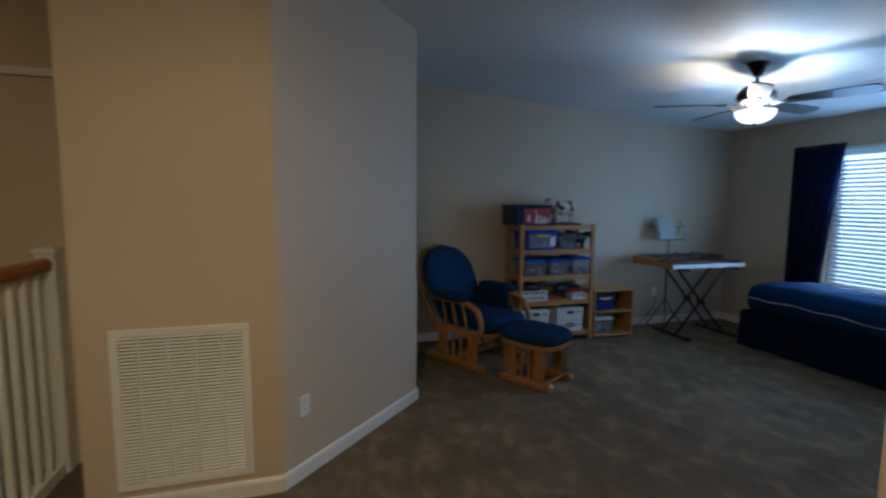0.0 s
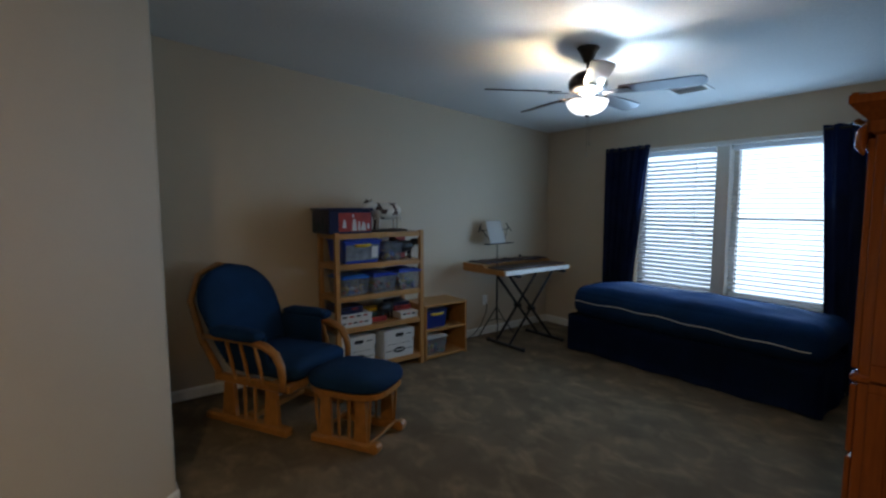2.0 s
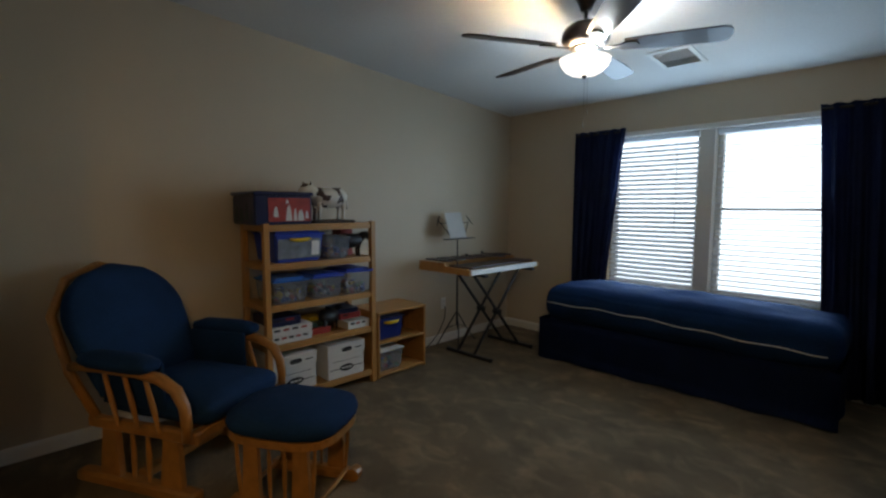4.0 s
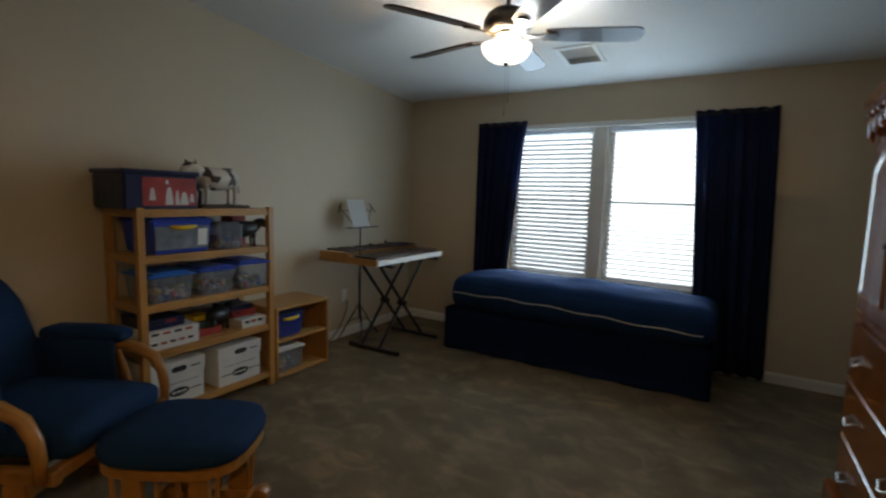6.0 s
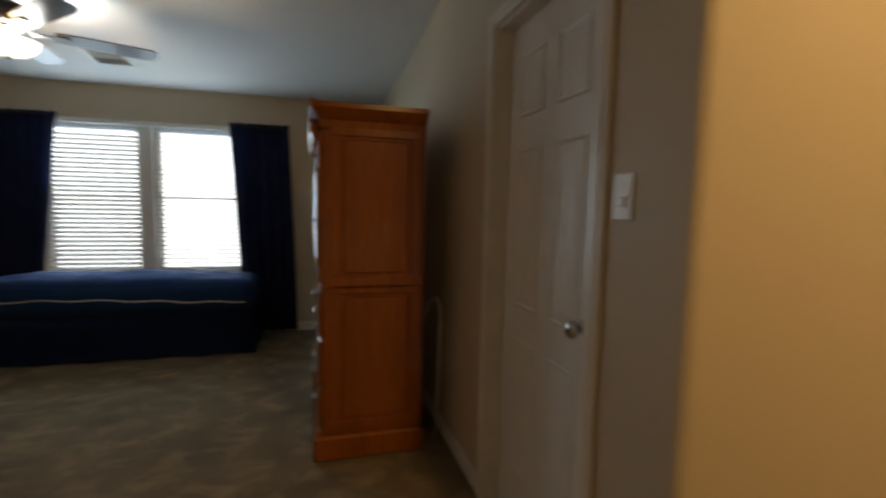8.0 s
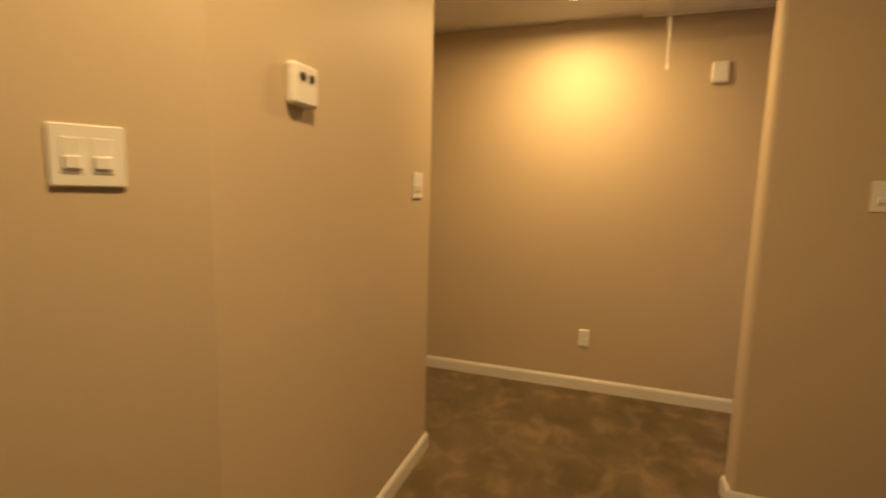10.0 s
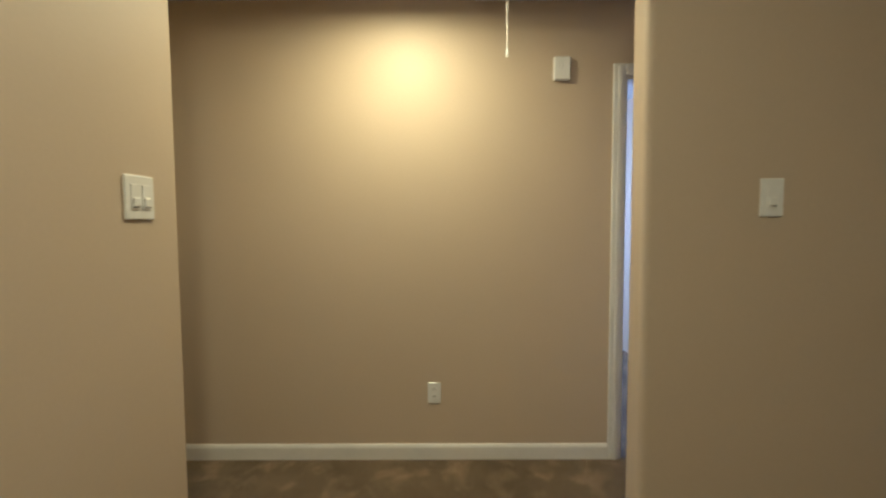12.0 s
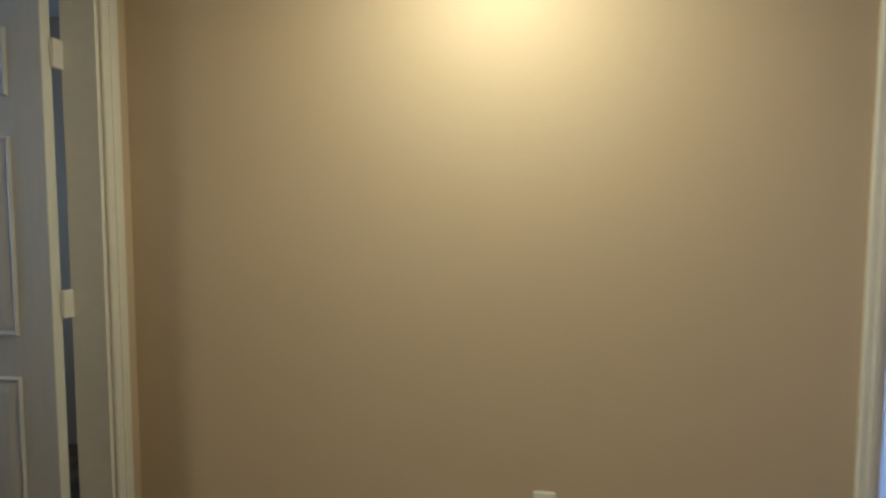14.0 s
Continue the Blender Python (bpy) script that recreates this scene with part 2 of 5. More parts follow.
def cushion(bm, lo, hi, puff=0.03, cuts=10, m=None, corner=0.06):
    """A stuffed pad: a box with domed faces and round corners."""
    start = set(bm.verts)
    block(bm, (-1, -1, -1), (1, 1, 1))
    made = [v for v in bm.verts if v not in start]
    edges = list({e for v in made for e in v.link_edges})
    bmesh.ops.subdivide_edges(bm, edges=edges, cuts=cuts, use_grid_fill=True)
    made = [v for v in bm.verts if v not in start]
    half = [(b - a) / 2 for a, b in zip(lo, hi)]
    mid = [(a + b) / 2 for a, b in zip(lo, hi)]
    for v in made:
        p = v.co.copy()
        q = [p.x * half[0], p.y * half[1], p.z * half[2]]
        r = min(corner, *half)
        inner = [max(-h + r, min(h - r, c)) for h, c in zip(half, q)]
        d = Vector([c - i for c, i in zip(q, inner)])
        if d.length > 1e-9:
            d = d.normalized() * r
        q = Vector(inner) + d
        dome = max(0.0, (1 - p.x ** 2)) * max(0.0, (1 - p.y ** 2)) if abs(p.z) > 0.999 else 0
        q.z += (1 if p.z > 0 else -1) * puff * dome
        w = noise.noise(Vector((q.x * 5 + 3, q.y * 5, q.z * 5)) ) * 0.006
        v.co = Vector((q.x + mid[0], q.y + mid[1], q.z + mid[2])) + v.co.normalized() * w
    if m is not None:
        bmesh.ops.transform(bm, matrix=m, verts=made)
    return bm

# ---- structure ----
H = 2.44
XW, XE = -0.02, 4.28
SW = (1.40, -4.40)
SC = (2.33, -5.325)
CH0, CH1 = (4.28, -4.325), (4.81, -4.69)
YT, XT = -4.69, 6.19
XEND = 7.265
YN = -4.005
WIN0, WIN1, WINB, WINT = 1.19, 2.90, 0.62, 2.035
HB = 2.39


TALL = ("wall_west", "wall_north", "wall_east", "wall_southwest", "wall_hall_north", "wall_landing_east", "wall_stairs_west", "wall_stairs_south")


def ceiling_height(y):
    """The bedroom's ceiling rises from the window wall towards the landing."""
    return HB + 0.07 * min(max(-y, 0.0), 5.4)


def wall(name, pieces, label, corners=()):
    bm = bmesh.new()
    for outline, lo, hi in pieces:
        prism(bm, outline, lo, hi)
    if name in TALL:
        for v in bm.verts:
            if abs(v.co.z - H) < 0.001:
                v.co.z = ceiling_height(v.co.y) + 0.03
    round_off = []
    for e in bm.edges:
        a, b = e.verts[0].co, e.verts[1].co
        if abs(a.z - b.z) > 2.0 and any(math.hypot(a.x - x, a.y - y) < 0.002 for x, y in corners):
            round_off.append(e)
    if round_off:
        bmesh.ops.bevel(bm, geom=round_off, offset=0.022, segments=4, affect="EDGES", profile=0.5)
    return solo(name, bm, PAINT, label, "wall", kind="structure")


def rect(x0, y0, x1, y1):
    return [(x0, y0), (x1, y0), (x1, y1), (x0, y1)]


bm = bmesh.new()
prism(bm, rect(-0.4, -9.2, 10.6, 0.35), -0.12, 0.0)
solo("floor", bm, CARPET, "taupe cut-pile carpet with vacuum marks", "floor", kind="structure")
bm = bmesh.new()
prism(bm, rect(6.208, -9.2, 10.6, 0.35), H, H + 0.62)
top = ceiling_height(-9)
prism(bm, [(0.35, HB), (0.0, HB), (-5.4, top), (-9.2, top), (-9.2, top + 0.14), (-5.4, top + 0.14), (0.0, HB + 0.14), (0.35, HB + 0.14)], -0.4, 6.3, "x")
solo("ceiling", bm, CEIL, "matt white painted ceiling, gently sloped over the bedroom", "ceiling", kind="structure")

wall("wall_west", [(rect(XW - 0.15, -4.6, XW, 0.3), 0, H)], "plain tan painted bedroom wall")
wall("wall_north", [
    (rect(XW, 0, WIN0, 0.16), 0, H), (rect(WIN1, 0, XE + 0.12, 0.16), 0, H),
    (rect(WIN0, 0, WIN1, 0.16), 0, WINB), (rect(WIN0, 0, WIN1, 0.16), WINT, H)], "tan painted wall with a double window")
DY0, DY1, DTOP = -3.97, -3.22, 2.08
wall("wall_east", [
    (rect(XE, DY1, XE + 0.12, 0), 0, H), (rect(XE, DY0, XE + 0.12, DY1), DTOP, H),
    ([(XE, DY0), CH0, CH1, (CH1[0], CH1[1] + 0.13), (XE + 0.12, CH0[1] + 0.10), (XE + 0.12, DY0)], 0, H)], "tan painted wall with a slanted corner", [CH0])
wall("wall_southwest", [([(XW, -4.43), SW, SC, (SC[0], -6.20), (SC[0] - 0.6, -6.20), (SC[0] - 0.6, -5.6), (XW, -4.6)], 0, H)],
     "tan painted slanted wall beside the landing", [SW, SC])
wall("wall_hall_north", [(rect(CH1[0], YT, XT, YT + 0.13), 0, H), (rect(XT - 0.12, YT + 0.13, XT, YN + 0.12), 0, H)], "tan painted hallway wall", [(XT, YT)])
AX0, AX1, ATOP = 6.38, 7.155, 2.05
wall("wall_alcove", [(rect(XT, YN, AX0, YN + 0.12), 0, H), (rect(AX1, YN, XEND, YN + 0.12), 0, H), (rect(AX0, YN, AX1, YN + 0.12), ATOP, H)],
     "short tan wall around a doorway")
EY0, EY1, ETOP = -7.14, -6.43, 2.045
wall("wall_hall_east", [(rect(XEND, EY1, XEND + 0.12, YN + 0.12), 0, H), (rect(XEND, EY0, XEND + 0.12, EY1), ETOP, H), (rect(XEND, -7.6, XEND + 0.12, EY0), 0, H)],
     "tan painted wall at the end of the hallway")
wall("wall_landing_east", [(rect(6.205, -9.0, 6.325, -6.10), 0, H)], "tan painted wall end with a switch plate", [(6.205, -6.10), (6.325, -6.10)])
wall("wall_hall_south", [(rect(6.325, -7.72, XEND + 0.12, -7.6), 0, H)], "plain tan wall closing the hallway")
wall("wall_stairs_west", [(rect(1.6, -9.0, 1.75, -6.20), 0, H)], "tan painted stairwell wall with a white trim")
wall("wall_stairs_south", [(rect(1.6, -9.12, 6.325, -9.0), 0, H)], "plain tan stairwell wall")
wall("wall_side_room", [(rect(6.07, -2.3, 6.6, -2.2), 0, H), (rect(7.4, -2.3, 8.3, -2.2), 0, H), (rect(6.6, -2.3, 7.4, -2.2), 0, 0.9), (rect(6.6, -2.3, 7.4, -2.2), 2.0, H), (rect(6.07, YN + 0.12, 6.19, -2.3), 0, H), (rect(8.2, YN + 0.12, 8.3, -2.3), 0, H), (rect(XEND + 0.12, YN, 8.3, YN + 0.12), 0, H)],
     "dark side room walls")
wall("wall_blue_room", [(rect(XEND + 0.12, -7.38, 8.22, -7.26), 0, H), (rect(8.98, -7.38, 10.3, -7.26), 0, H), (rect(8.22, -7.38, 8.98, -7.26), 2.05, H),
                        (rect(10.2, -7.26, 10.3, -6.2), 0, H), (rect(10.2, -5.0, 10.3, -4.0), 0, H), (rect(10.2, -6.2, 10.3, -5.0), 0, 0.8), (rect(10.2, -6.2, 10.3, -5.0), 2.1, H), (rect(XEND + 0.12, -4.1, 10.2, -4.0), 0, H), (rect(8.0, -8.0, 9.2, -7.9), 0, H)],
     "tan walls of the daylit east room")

bm = bmesh.new()
prism(bm, rect(-3.0, 2.2, 7.2, 2.25), -1.5, 5.0)
solo("backdrop", bm, glow("overcast daylight", (0.72, 0.87, 1.0), 1.8), "white overcast daylight outside the window", "backdrop", kind="structure")
bm = blocks(((1.75, -9.0, 2.13), (1.775, -6.25, 2.17)), bevel=0.004)
solo("trim", bm, TRIM, "white picture-rail trim on the stairwell wall", "trim", kind="structure")


def baseboard(name, runs):
    """White skirting along runs of floor points; the room lies to the left of each run."""
    bm = bmesh.new()
    for (x0, y0), (x1, y1) in runs:
        d = Vector((x1 - x0, y1 - y0, 0)).normalized()
        nrm = Vector((-d.y, d.x, 0))
        a, b = Vector((x0, y0, 0)), Vector((x1, y1, 0))
        prof = [(0.0, 0.0), (0.013, 0.0), (0.013, 0.066), (0.009, 0.078), (0.004, 0.085), (0.0, 0.085)]
        ra = [bm.verts.new(a + nrm * u + Vector((0, 0, v))) for u, v in prof]
        rb = [bm.verts.new(b + nrm * u + Vector((0, 0, v))) for u, v in prof]
        n = len(prof)
        bm.faces.new(ra)
        bm.faces.new(rb[::-1])
        for k in range(n):
            bm.faces.new((ra[k], rb[k], rb[(k + 1) % n], ra[(k + 1) % n]))
    return solo(name, bm, TRIM, "white painted baseboard", "baseboard", kind="structure")


baseboard("baseboard", [
    ((XW, 0), (XW, -4.43)), ((XW, -4.43), SW), (SW, SC), (SC, (SC[0], -6.20)),
    ((XE, 0), (XW, 0)), ((XE, DY1 + 0.065), (XE, 0)), (CH0, (XE, DY0 - 0.065)), (CH1, CH0),
    ((XT, YT), CH1), ((XT, YN), (XT, YT)), ((XEND, -6.37), (XEND, YN)), ((6.205, -9.0), (6.205, -6.10)), ((6.205, -6.10), (6.325, -6.10)), ((6.325, -6.10), (6.325, -7.6))])


# ---- doors, windows, plates ----
def panel_door(name, place, turn, width, height, label, handle="knob", handle_at=0.07, side=1, hinges=False, both=False):
    """A six-panel door; local x runs along its width from the hinge, the face looks to -y."""
    ob = thing(name, place, label, "door", turn)
    t = 0.035
    slab = bmesh.new()
    block(slab, (0, -t / 2, 0), (width, t / 2, height), 0.002)
    part("slab", slab, DOOR, ob)
    stile, gap = 0.115, 0.10
    pw = (width - 2 * stile - gap) / 2
    rows = [(0.22, 0.80), (0.93, 1.56), (1.68, height - 0.13)]
    for z0, z1 in rows:
        for k in range(2):
            x0 = stile + k * (pw + gap)
            for sgn in ((-1, 1) if both else (-1,)):
                bm = bmesh.new()
                y0 = sgn * t / 2
                outer = [(x0, z0), (x0 + pw, z0), (x0 + pw, z1), (x0, z1)]
                def ring(inset, depth):
                    return [bm.verts.new((x + (inset if i in (0, 3) else -inset), y0 + sgn * depth, z + (inset if i in (0, 1) else -inset))) for i, (x, z) in enumerate(outer)]
                rings = [ring(0, 0.0005), ring(0.008, 0.006), ring(0.018, 0.001), ring(0.05, 0.005)]
                for a, b in zip(rings, rings[1:]):
                    for i in range(4):
                        bm.faces.new((a[i], a[(i + 1) % 4], b[(i + 1) % 4], b[i]))
                bm.faces.new(rings[-1])
                part("panel", bm, DOOR, ob)
    hx = width - handle_at
    for sgn in (-1, 1):
        bm = bmesh.new()
        prof = [(0.0, 0.0), (0.032, 0.0), (0.032, 0.006), (0.012, 0.010), (0.012, 0.035)]
        if handle == "knob":
            prof += [(0.022, 0.040), (0.029, 0.052), (0.027, 0.064), (0.015, 0.070), (0.0, 0.071)]
        else:
            prof += [(0.013, 0.05), (0.0, 0.052)]
        lathe(bm, [(r, sgn * (t / 2 + h)) for r, h in prof], 16, (hx, 0, 0.965), "y")
        if handle != "knob":
            y = sgn * (t / 2 + 0.045)
            tube(bm, [(hx, y, 0.965), (hx - 0.04, y, 0.968), (hx - 0.09, y, 0.962), (hx - 0.115, y - sgn * 0.01, 0.958)], [0.009, 0.009, 0.008, 0.006], 8)
        part("door_handle", bm, CHROME, ob, "brushed nickel " + handle, True)
    if hinges:
        for z in (0.20, 1.03, height - 0.20):
            bm = bmesh.new()
            block(bm, (-0.016, -0.048, z - 0.045), (-0.002, -0.008, z + 0.045), 0.002)
            tube(bm, [(-0.004, -0.022, z - 0.045), (-0.004, -0.022, z + 0.045)], 0.006, 8)
            part("hinge", bm, TRIM, ob, "painted butt hinge")
    return ob


def casing(name, place, turn, width, height, depth, label):
    """White door lining and casing round an opening; local x along the opening, the room is at -y."""
    ob = thing(name, place, label, "door frame", turn, kind="structure")
    w, p = 0.062, 0.016
    for nm, lo, hi in (("casing_side", (-w, -p, 0), (0.004, 0, height + w)), ("casing_side", (width - 0.004, -p, 0), (width + w, 0, height + w)),
                       ("casing_head", (0.004, -p, height), (width - 0.004, 0, height + w))):
        bm = bmesh.new()
        block(bm, lo, hi, 0.004)
        cx = (lo[0] + hi[0]) / 2
        if nm == "casing_side":
            block(bm, (cx - 0.008, -p - 0.005, 0), (cx + 0.014, -p + 0.002, height + w * 0.7), 0.002)
        else:
            block(bm, (0, -p - 0.005, height + 0.026), (width, -p + 0.002, height + 0.046), 0.002)
        part(nm, bm, TRIM, ob)
    for lo, hi in (((0, 0.001, 0), (0.016, depth, height)), ((width - 0.016, 0.001, 0), (width, depth, height)), ((0.016, 0.001, height - 0.016), (width - 0.016, depth, height))):
        bm = bmesh.new()
        block(bm, lo, hi)
        part("jamb", bm, TRIM, ob)
    return ob


casing("door_frame_east", (XE, DY1, 0), -90, DY1 - DY0, DTOP, 0.12, "white casing round the closet doorway")
panel_door("door_1", (XE + 0.075, DY1 - 0.018, 0.012), -90, DY1 - DY0 - 0.036, DTOP - 0.03, "closed white six-panel closet door with a nickel knob")
casing("door_frame_alcove", (AX0, YN, 0), 0, AX1 - AX0, ATOP, 0.12, "white casing round the alcove doorway")
panel_door("door_2", (AX1 - 0.058, YN + 0.128, 0.012), 91, 0.72, ATOP - 0.03, "open white six-panel door with painted hinges", both=True, hinges=True)
casing("door_frame_hall", (XEND, EY1, 0), -90, EY1 - EY0, ETOP, 0.12, "white casing round the east room doorway")
panel_door("door_3", (XEND + 0.13, EY0 + 0.052, 0.012), 0, 0.70, ETOP - 0.03, "white six-panel bedroom door standing open", handle="lever", both=True)
casing("door_frame_closet", (8.98, -7.26, 0), 180, 0.76, 2.05, 0.12, "white casing round a closed door in the daylit room")
panel_door("door_4", (8.962, -7.285, 0.012), 180, 0.724, 2.02, "closed white six-panel door in the daylit room", handle="lever")

win = thing("window_1", (0, 0, 0), "white double window behind horizontal blinds", "window", kind="structure")
for x0, x1 in ((WIN0, 1.98), (2.095, WIN1)):
    y = 0.10
    for lo, hi in (((x0, y, WINB), (x0 + 0.045, y + 0.05, WINT)), ((x1 - 0.045, y, WINB), (x1, y + 0.05, WINT)), ((x0 + 0.045, y, WINB), (x1 - 0.045, y + 0.05, WINB + 0.05)),
                   ((x0 + 0.045, y, WINT - 0.05), (x1 - 0.045, y + 0.05, WINT)), ((x0 + 0.045, y - 0.004, 1.349), (x1 - 0.045, y + 0.046, 1.371))):
        part("window_frame", blocks((lo, hi), bevel=0.004), TRIM, win)
    for z0, z1 in ((WINB + 0.05, 1.337), (1.383, WINT - 0.05)):
        p = part("pane", blocks(((x0 + 0.045, y + 0.022, z0), (x1 - 0.045, y + 0.027, z1))), GLASS, win)
        p.visible_shadow = False
part("mullion", blocks(((1.98, 0.004, WINB), (2.095, 0.16, WINT)), bevel=0.003), TRIM, win)
part("window_sill", blocks(((WIN0 - 0.04, -0.035, WINB - 0.02), (WIN1 + 0.04, 0.10, WINB + 0.004)), bevel=0.006), TRIM, win)
part("head_trim", blocks(((WIN0 - 0.03, -0.018, WINT - 0.01), (WIN1 + 0.03, 0.006, WINT + 0.035)), bevel=0.005), TRIM, win)

for x0, x1, tilt in ((WIN0 + 0.012, 1.968, 30), (2.107, WIN1 - 0.012, 3)):
    ob = thing("window_blind", (0, 0, 0), "white vinyl horizontal blind lowered over a bright window", "blind", group="window blinds")
    part("headrail", blocks(((x0, 0.022, WINT - 0.055), (x1, 0.078, WINT - 0.012)), bevel=0.004), BLIND, ob)
    part("bottom_rail", blocks(((x0, 0.028, WINB + 0.012), (x1, 0.072, WINB + 0.03)), bevel=0.004), BLIND, ob)
    data = None
    z = WINB + 0.06
    while z < WINT - 0.07:
        if data is None:
            bm = bmesh.new()
            n = 4
            top = [[bm.verts.new((x, -0.025 + 0.050 * i / n, 0.004 * (1 - (2 * i / n - 1) ** 2))) for i in range(n + 1)] for x in (x0, x1)]
            low = [[bm.verts.new(v.co - Vector((0, 0, 0.0025))) for v in row] for row in top]
            for i in range(n):
                bm.faces.new((top[0][i], top[1][i], top[1][i + 1], top[0][i + 1]))
                bm.faces.new((low[0][i], low[0][i + 1], low[1][i + 1], low[1][i]))
            slat = part("slat", bm, BLIND, ob)
            data = slat.data
        else:
            slat = new("slat", data)
            slat.parent = ob
        slat.matrix_basis = pose(0, 0.05, z, tilt)
        z += 0.043
    for x in (x0 + 0.14, x1 - 0.14):
        bm = bmesh.new()
        tube(bm, [(x, 0.015, WINB + 0.02), (x, 0.015, WINT - 0.05)], 0.0012, 5)
        part("ladder_cord", bm, BLIND, ob)
bm = bmesh.new()
tube(bm, [(1.80, 0.012, 1.15), (1.80, 0.014, WINT - 0.05)], 0.004, 6)
solo("blind_wand", bm, BLIND, "clear white tilt wand hanging on the blind", "blind wand")


def plate(name, place, normal_turn, gangs, label, kind="switch"):
    """A wall plate; local -y looks into the room."""
    w = 0.072 + 0.046 * (gangs - 1)
    ob = thing(name, place, label, name.replace("_", " "), normal_turn)
    part("cover", blocks(((-w / 2, -0.007, -0.058), (w / 2, 0.0, 0.058)), bevel=0.003), PLASTIC, ob)
    for k in range(gangs):
        x = (k - (gangs - 1) / 2) * 0.046
        if kind == "switch":
            bm = blocks(((x - 0.017, -0.009, -0.033), (x + 0.017, -0.006, 0.033)), bevel=0.001)
            block(bm, (x - 0.014, -0.014, -0.026), (x + 0.014, -0.008, 0.0), 0.003)
            part("rocker", bm, PLASTIC, ob)
        elif kind == "toggle":
            bm = blocks(((x - 0.006, -0.008, -0.013), (x + 0.006, -0.006, 0.013)))
            block(bm, (x - 0.004, -0.02, -0.012), (x + 0.004, -0.007, -0.002), 0.001)
            part("toggle", bm, PLASTIC, ob)
        elif kind == "outlet":
            for z in (-0.02, 0.02):
                bm = bmesh.new()
                lathe(bm, [(0.0, -0.0085), (0.016, -0.0085), (0.017, -0.006)], 14, (x, 0, z), "y")
                part("socket", bm, PLASTIC, ob)
                for dx in (-0.006, 0.006):
                    part("slot", blocks(((x + dx - 0.0012, -0.0095, z - 0.002), (x + dx + 0.0012, -0.0083, z + 0.007))), BLACK, ob)
    return ob


plate("light_switch", (XE, -4.10, 1.372), -90, 1, "white single rocker switch plate on the tan wall")
ch_turn = math.degrees(math.atan2(CH1[1] - CH0[1], CH1[0] - CH0[0]))
plate("light_switch", (4.637 - 0.002, -4.569 - 0.003, 1.398), ch_turn, 2, "white double switch plate on the slanted wall")
plate("light_switch", (6.0, YT, 1.366), 0, 2, "white double switch plate near the hallway corner", "switch")
plate("light_switch", (6.205, -6.482, 1.366), -90, 1, "white single rocker switch plate on the wall end")
plate("wall_outlet", (XEND, -5.43, 0.368), -90, 1, "white duplex outlet low on the end wall", "outlet")
plate("wall_outlet", (XW, -1.06, 0.40), 90, 1, "white duplex outlet behind the keyboard stand", "outlet")
sw_turn = math.degrees(math.atan2(SC[1] - SW[1], SC[0] - SW[0]))
plate("wall_outlet", (SC[0] - 0.155 * 0.709, SC[1] + 0.155 * 0.705, 0.40), sw_turn + 180, 1, "white duplex outlet low on the slanted wall", "outlet")
o = plate("wall_outlet", (4.875, YT, 0.40), 0, 1, "white outlet with a plug in it on the hallway wall", "outlet")
part("plug", blocks(((-0.02, -0.045, 0.0), (0.02, -0.009, 0.04)), bevel=0.006), PLASTIC, o, "white plug-in adapter")
ob = thing("alarm_box", (XEND, -6.10, 2.08), "small white alarm sounder high on the end wall", "alarm", -90)
part("body", blocks(((-0.044, -0.028, -0.06), (0.044, 0, 0.06)), bevel=0.006), PLASTIC, ob)
part("button", blocks(((-0.008, -0.031, 0.0), (0.008, -0.027, 0.03)), bevel=0.002), PLASTIC, ob)

ob = thing("thermostat", (5.12, YT, 1.615), "white thermostat with two round sensors on the hallway wall", "thermostat")
part("body", blocks(((-0.055, -0.032, -0.05), (0.055, 0, 0.06)), bevel=0.008), PLASTIC, ob)
for x in (-0.02, 0.02):
    bm = bmesh.new()
    lathe(bm, [(0.0, -0.036), (0.011, -0.036), (0.012, -0.031)], 14, (x, 0, 0.025), "y")
    part("sensor", bm, BLACK, ob, "dark round sensor")
ob = thing("door_chime", (5.37, YT, 2.10), "white door chime box high on the hallway wall", "door chime")
part("cover", blocks(((-0.10, -0.055, -0.07), (0.10, 0, 0.07)), bevel=0.008), PLASTIC, ob)
part("grille", blocks(((-0.07, -0.05, -0.075), (0.07, -0.01, -0.069)), bevel=0.001), BLACK, ob, "dark slot under the cover")
ob = thing("smoke_detector", (6.64, -4.81, H), "round white smoke detector on the ceiling", "smoke detector")
bm = bmesh.new()
lathe(bm, [(0.0, -0.04), (0.03, -0.04), (0.05, -0.034), (0.062, -0.018), (0.066, 0.0)], 28)
part("body", bm, PLASTIC, ob, "", True)
bm = bmesh.new()
lathe(bm, [(0.066, -0.006), (0.072, -0.006), (0.072, -0.0005), (0.066, -0.0005)], 28)
part("ring", bm, PLASTIC, ob)
for x, y in ((6.72, -5.29), (4.45, -5.48)):
    ob = thing("ceiling_light", (x, y, H if x > 6.2 else ceiling_height(y)), "round flush ceiling light with warm frosted glass", "ceiling light", group="flush ceiling lights")
    bm = bmesh.new()
    lathe(bm, [(0.0, -0.03), (0.10, -0.03), (0.105, -0.015), (0.105, -0.001)], 32)
    part("pan", bm, PLASTIC, ob, "", True)
    bm = bmesh.new()
    lathe(bm, [(0.0, -0.052), (0.04, -0.050), (0.075, -0.042), (0.092, -0.031)], 32)
    part("diffuser", bm, DISC, ob, "lit frosted glass", True)
ob = thing("attic_hatch", (6.86, -6.28, H), "white attic hatch panel with a pull cord", "attic hatch")
part("panel", blocks(((-0.36, -0.60, -0.012), (0.36, 0.60, -0.001)), bevel=0.003), TRIM, ob)
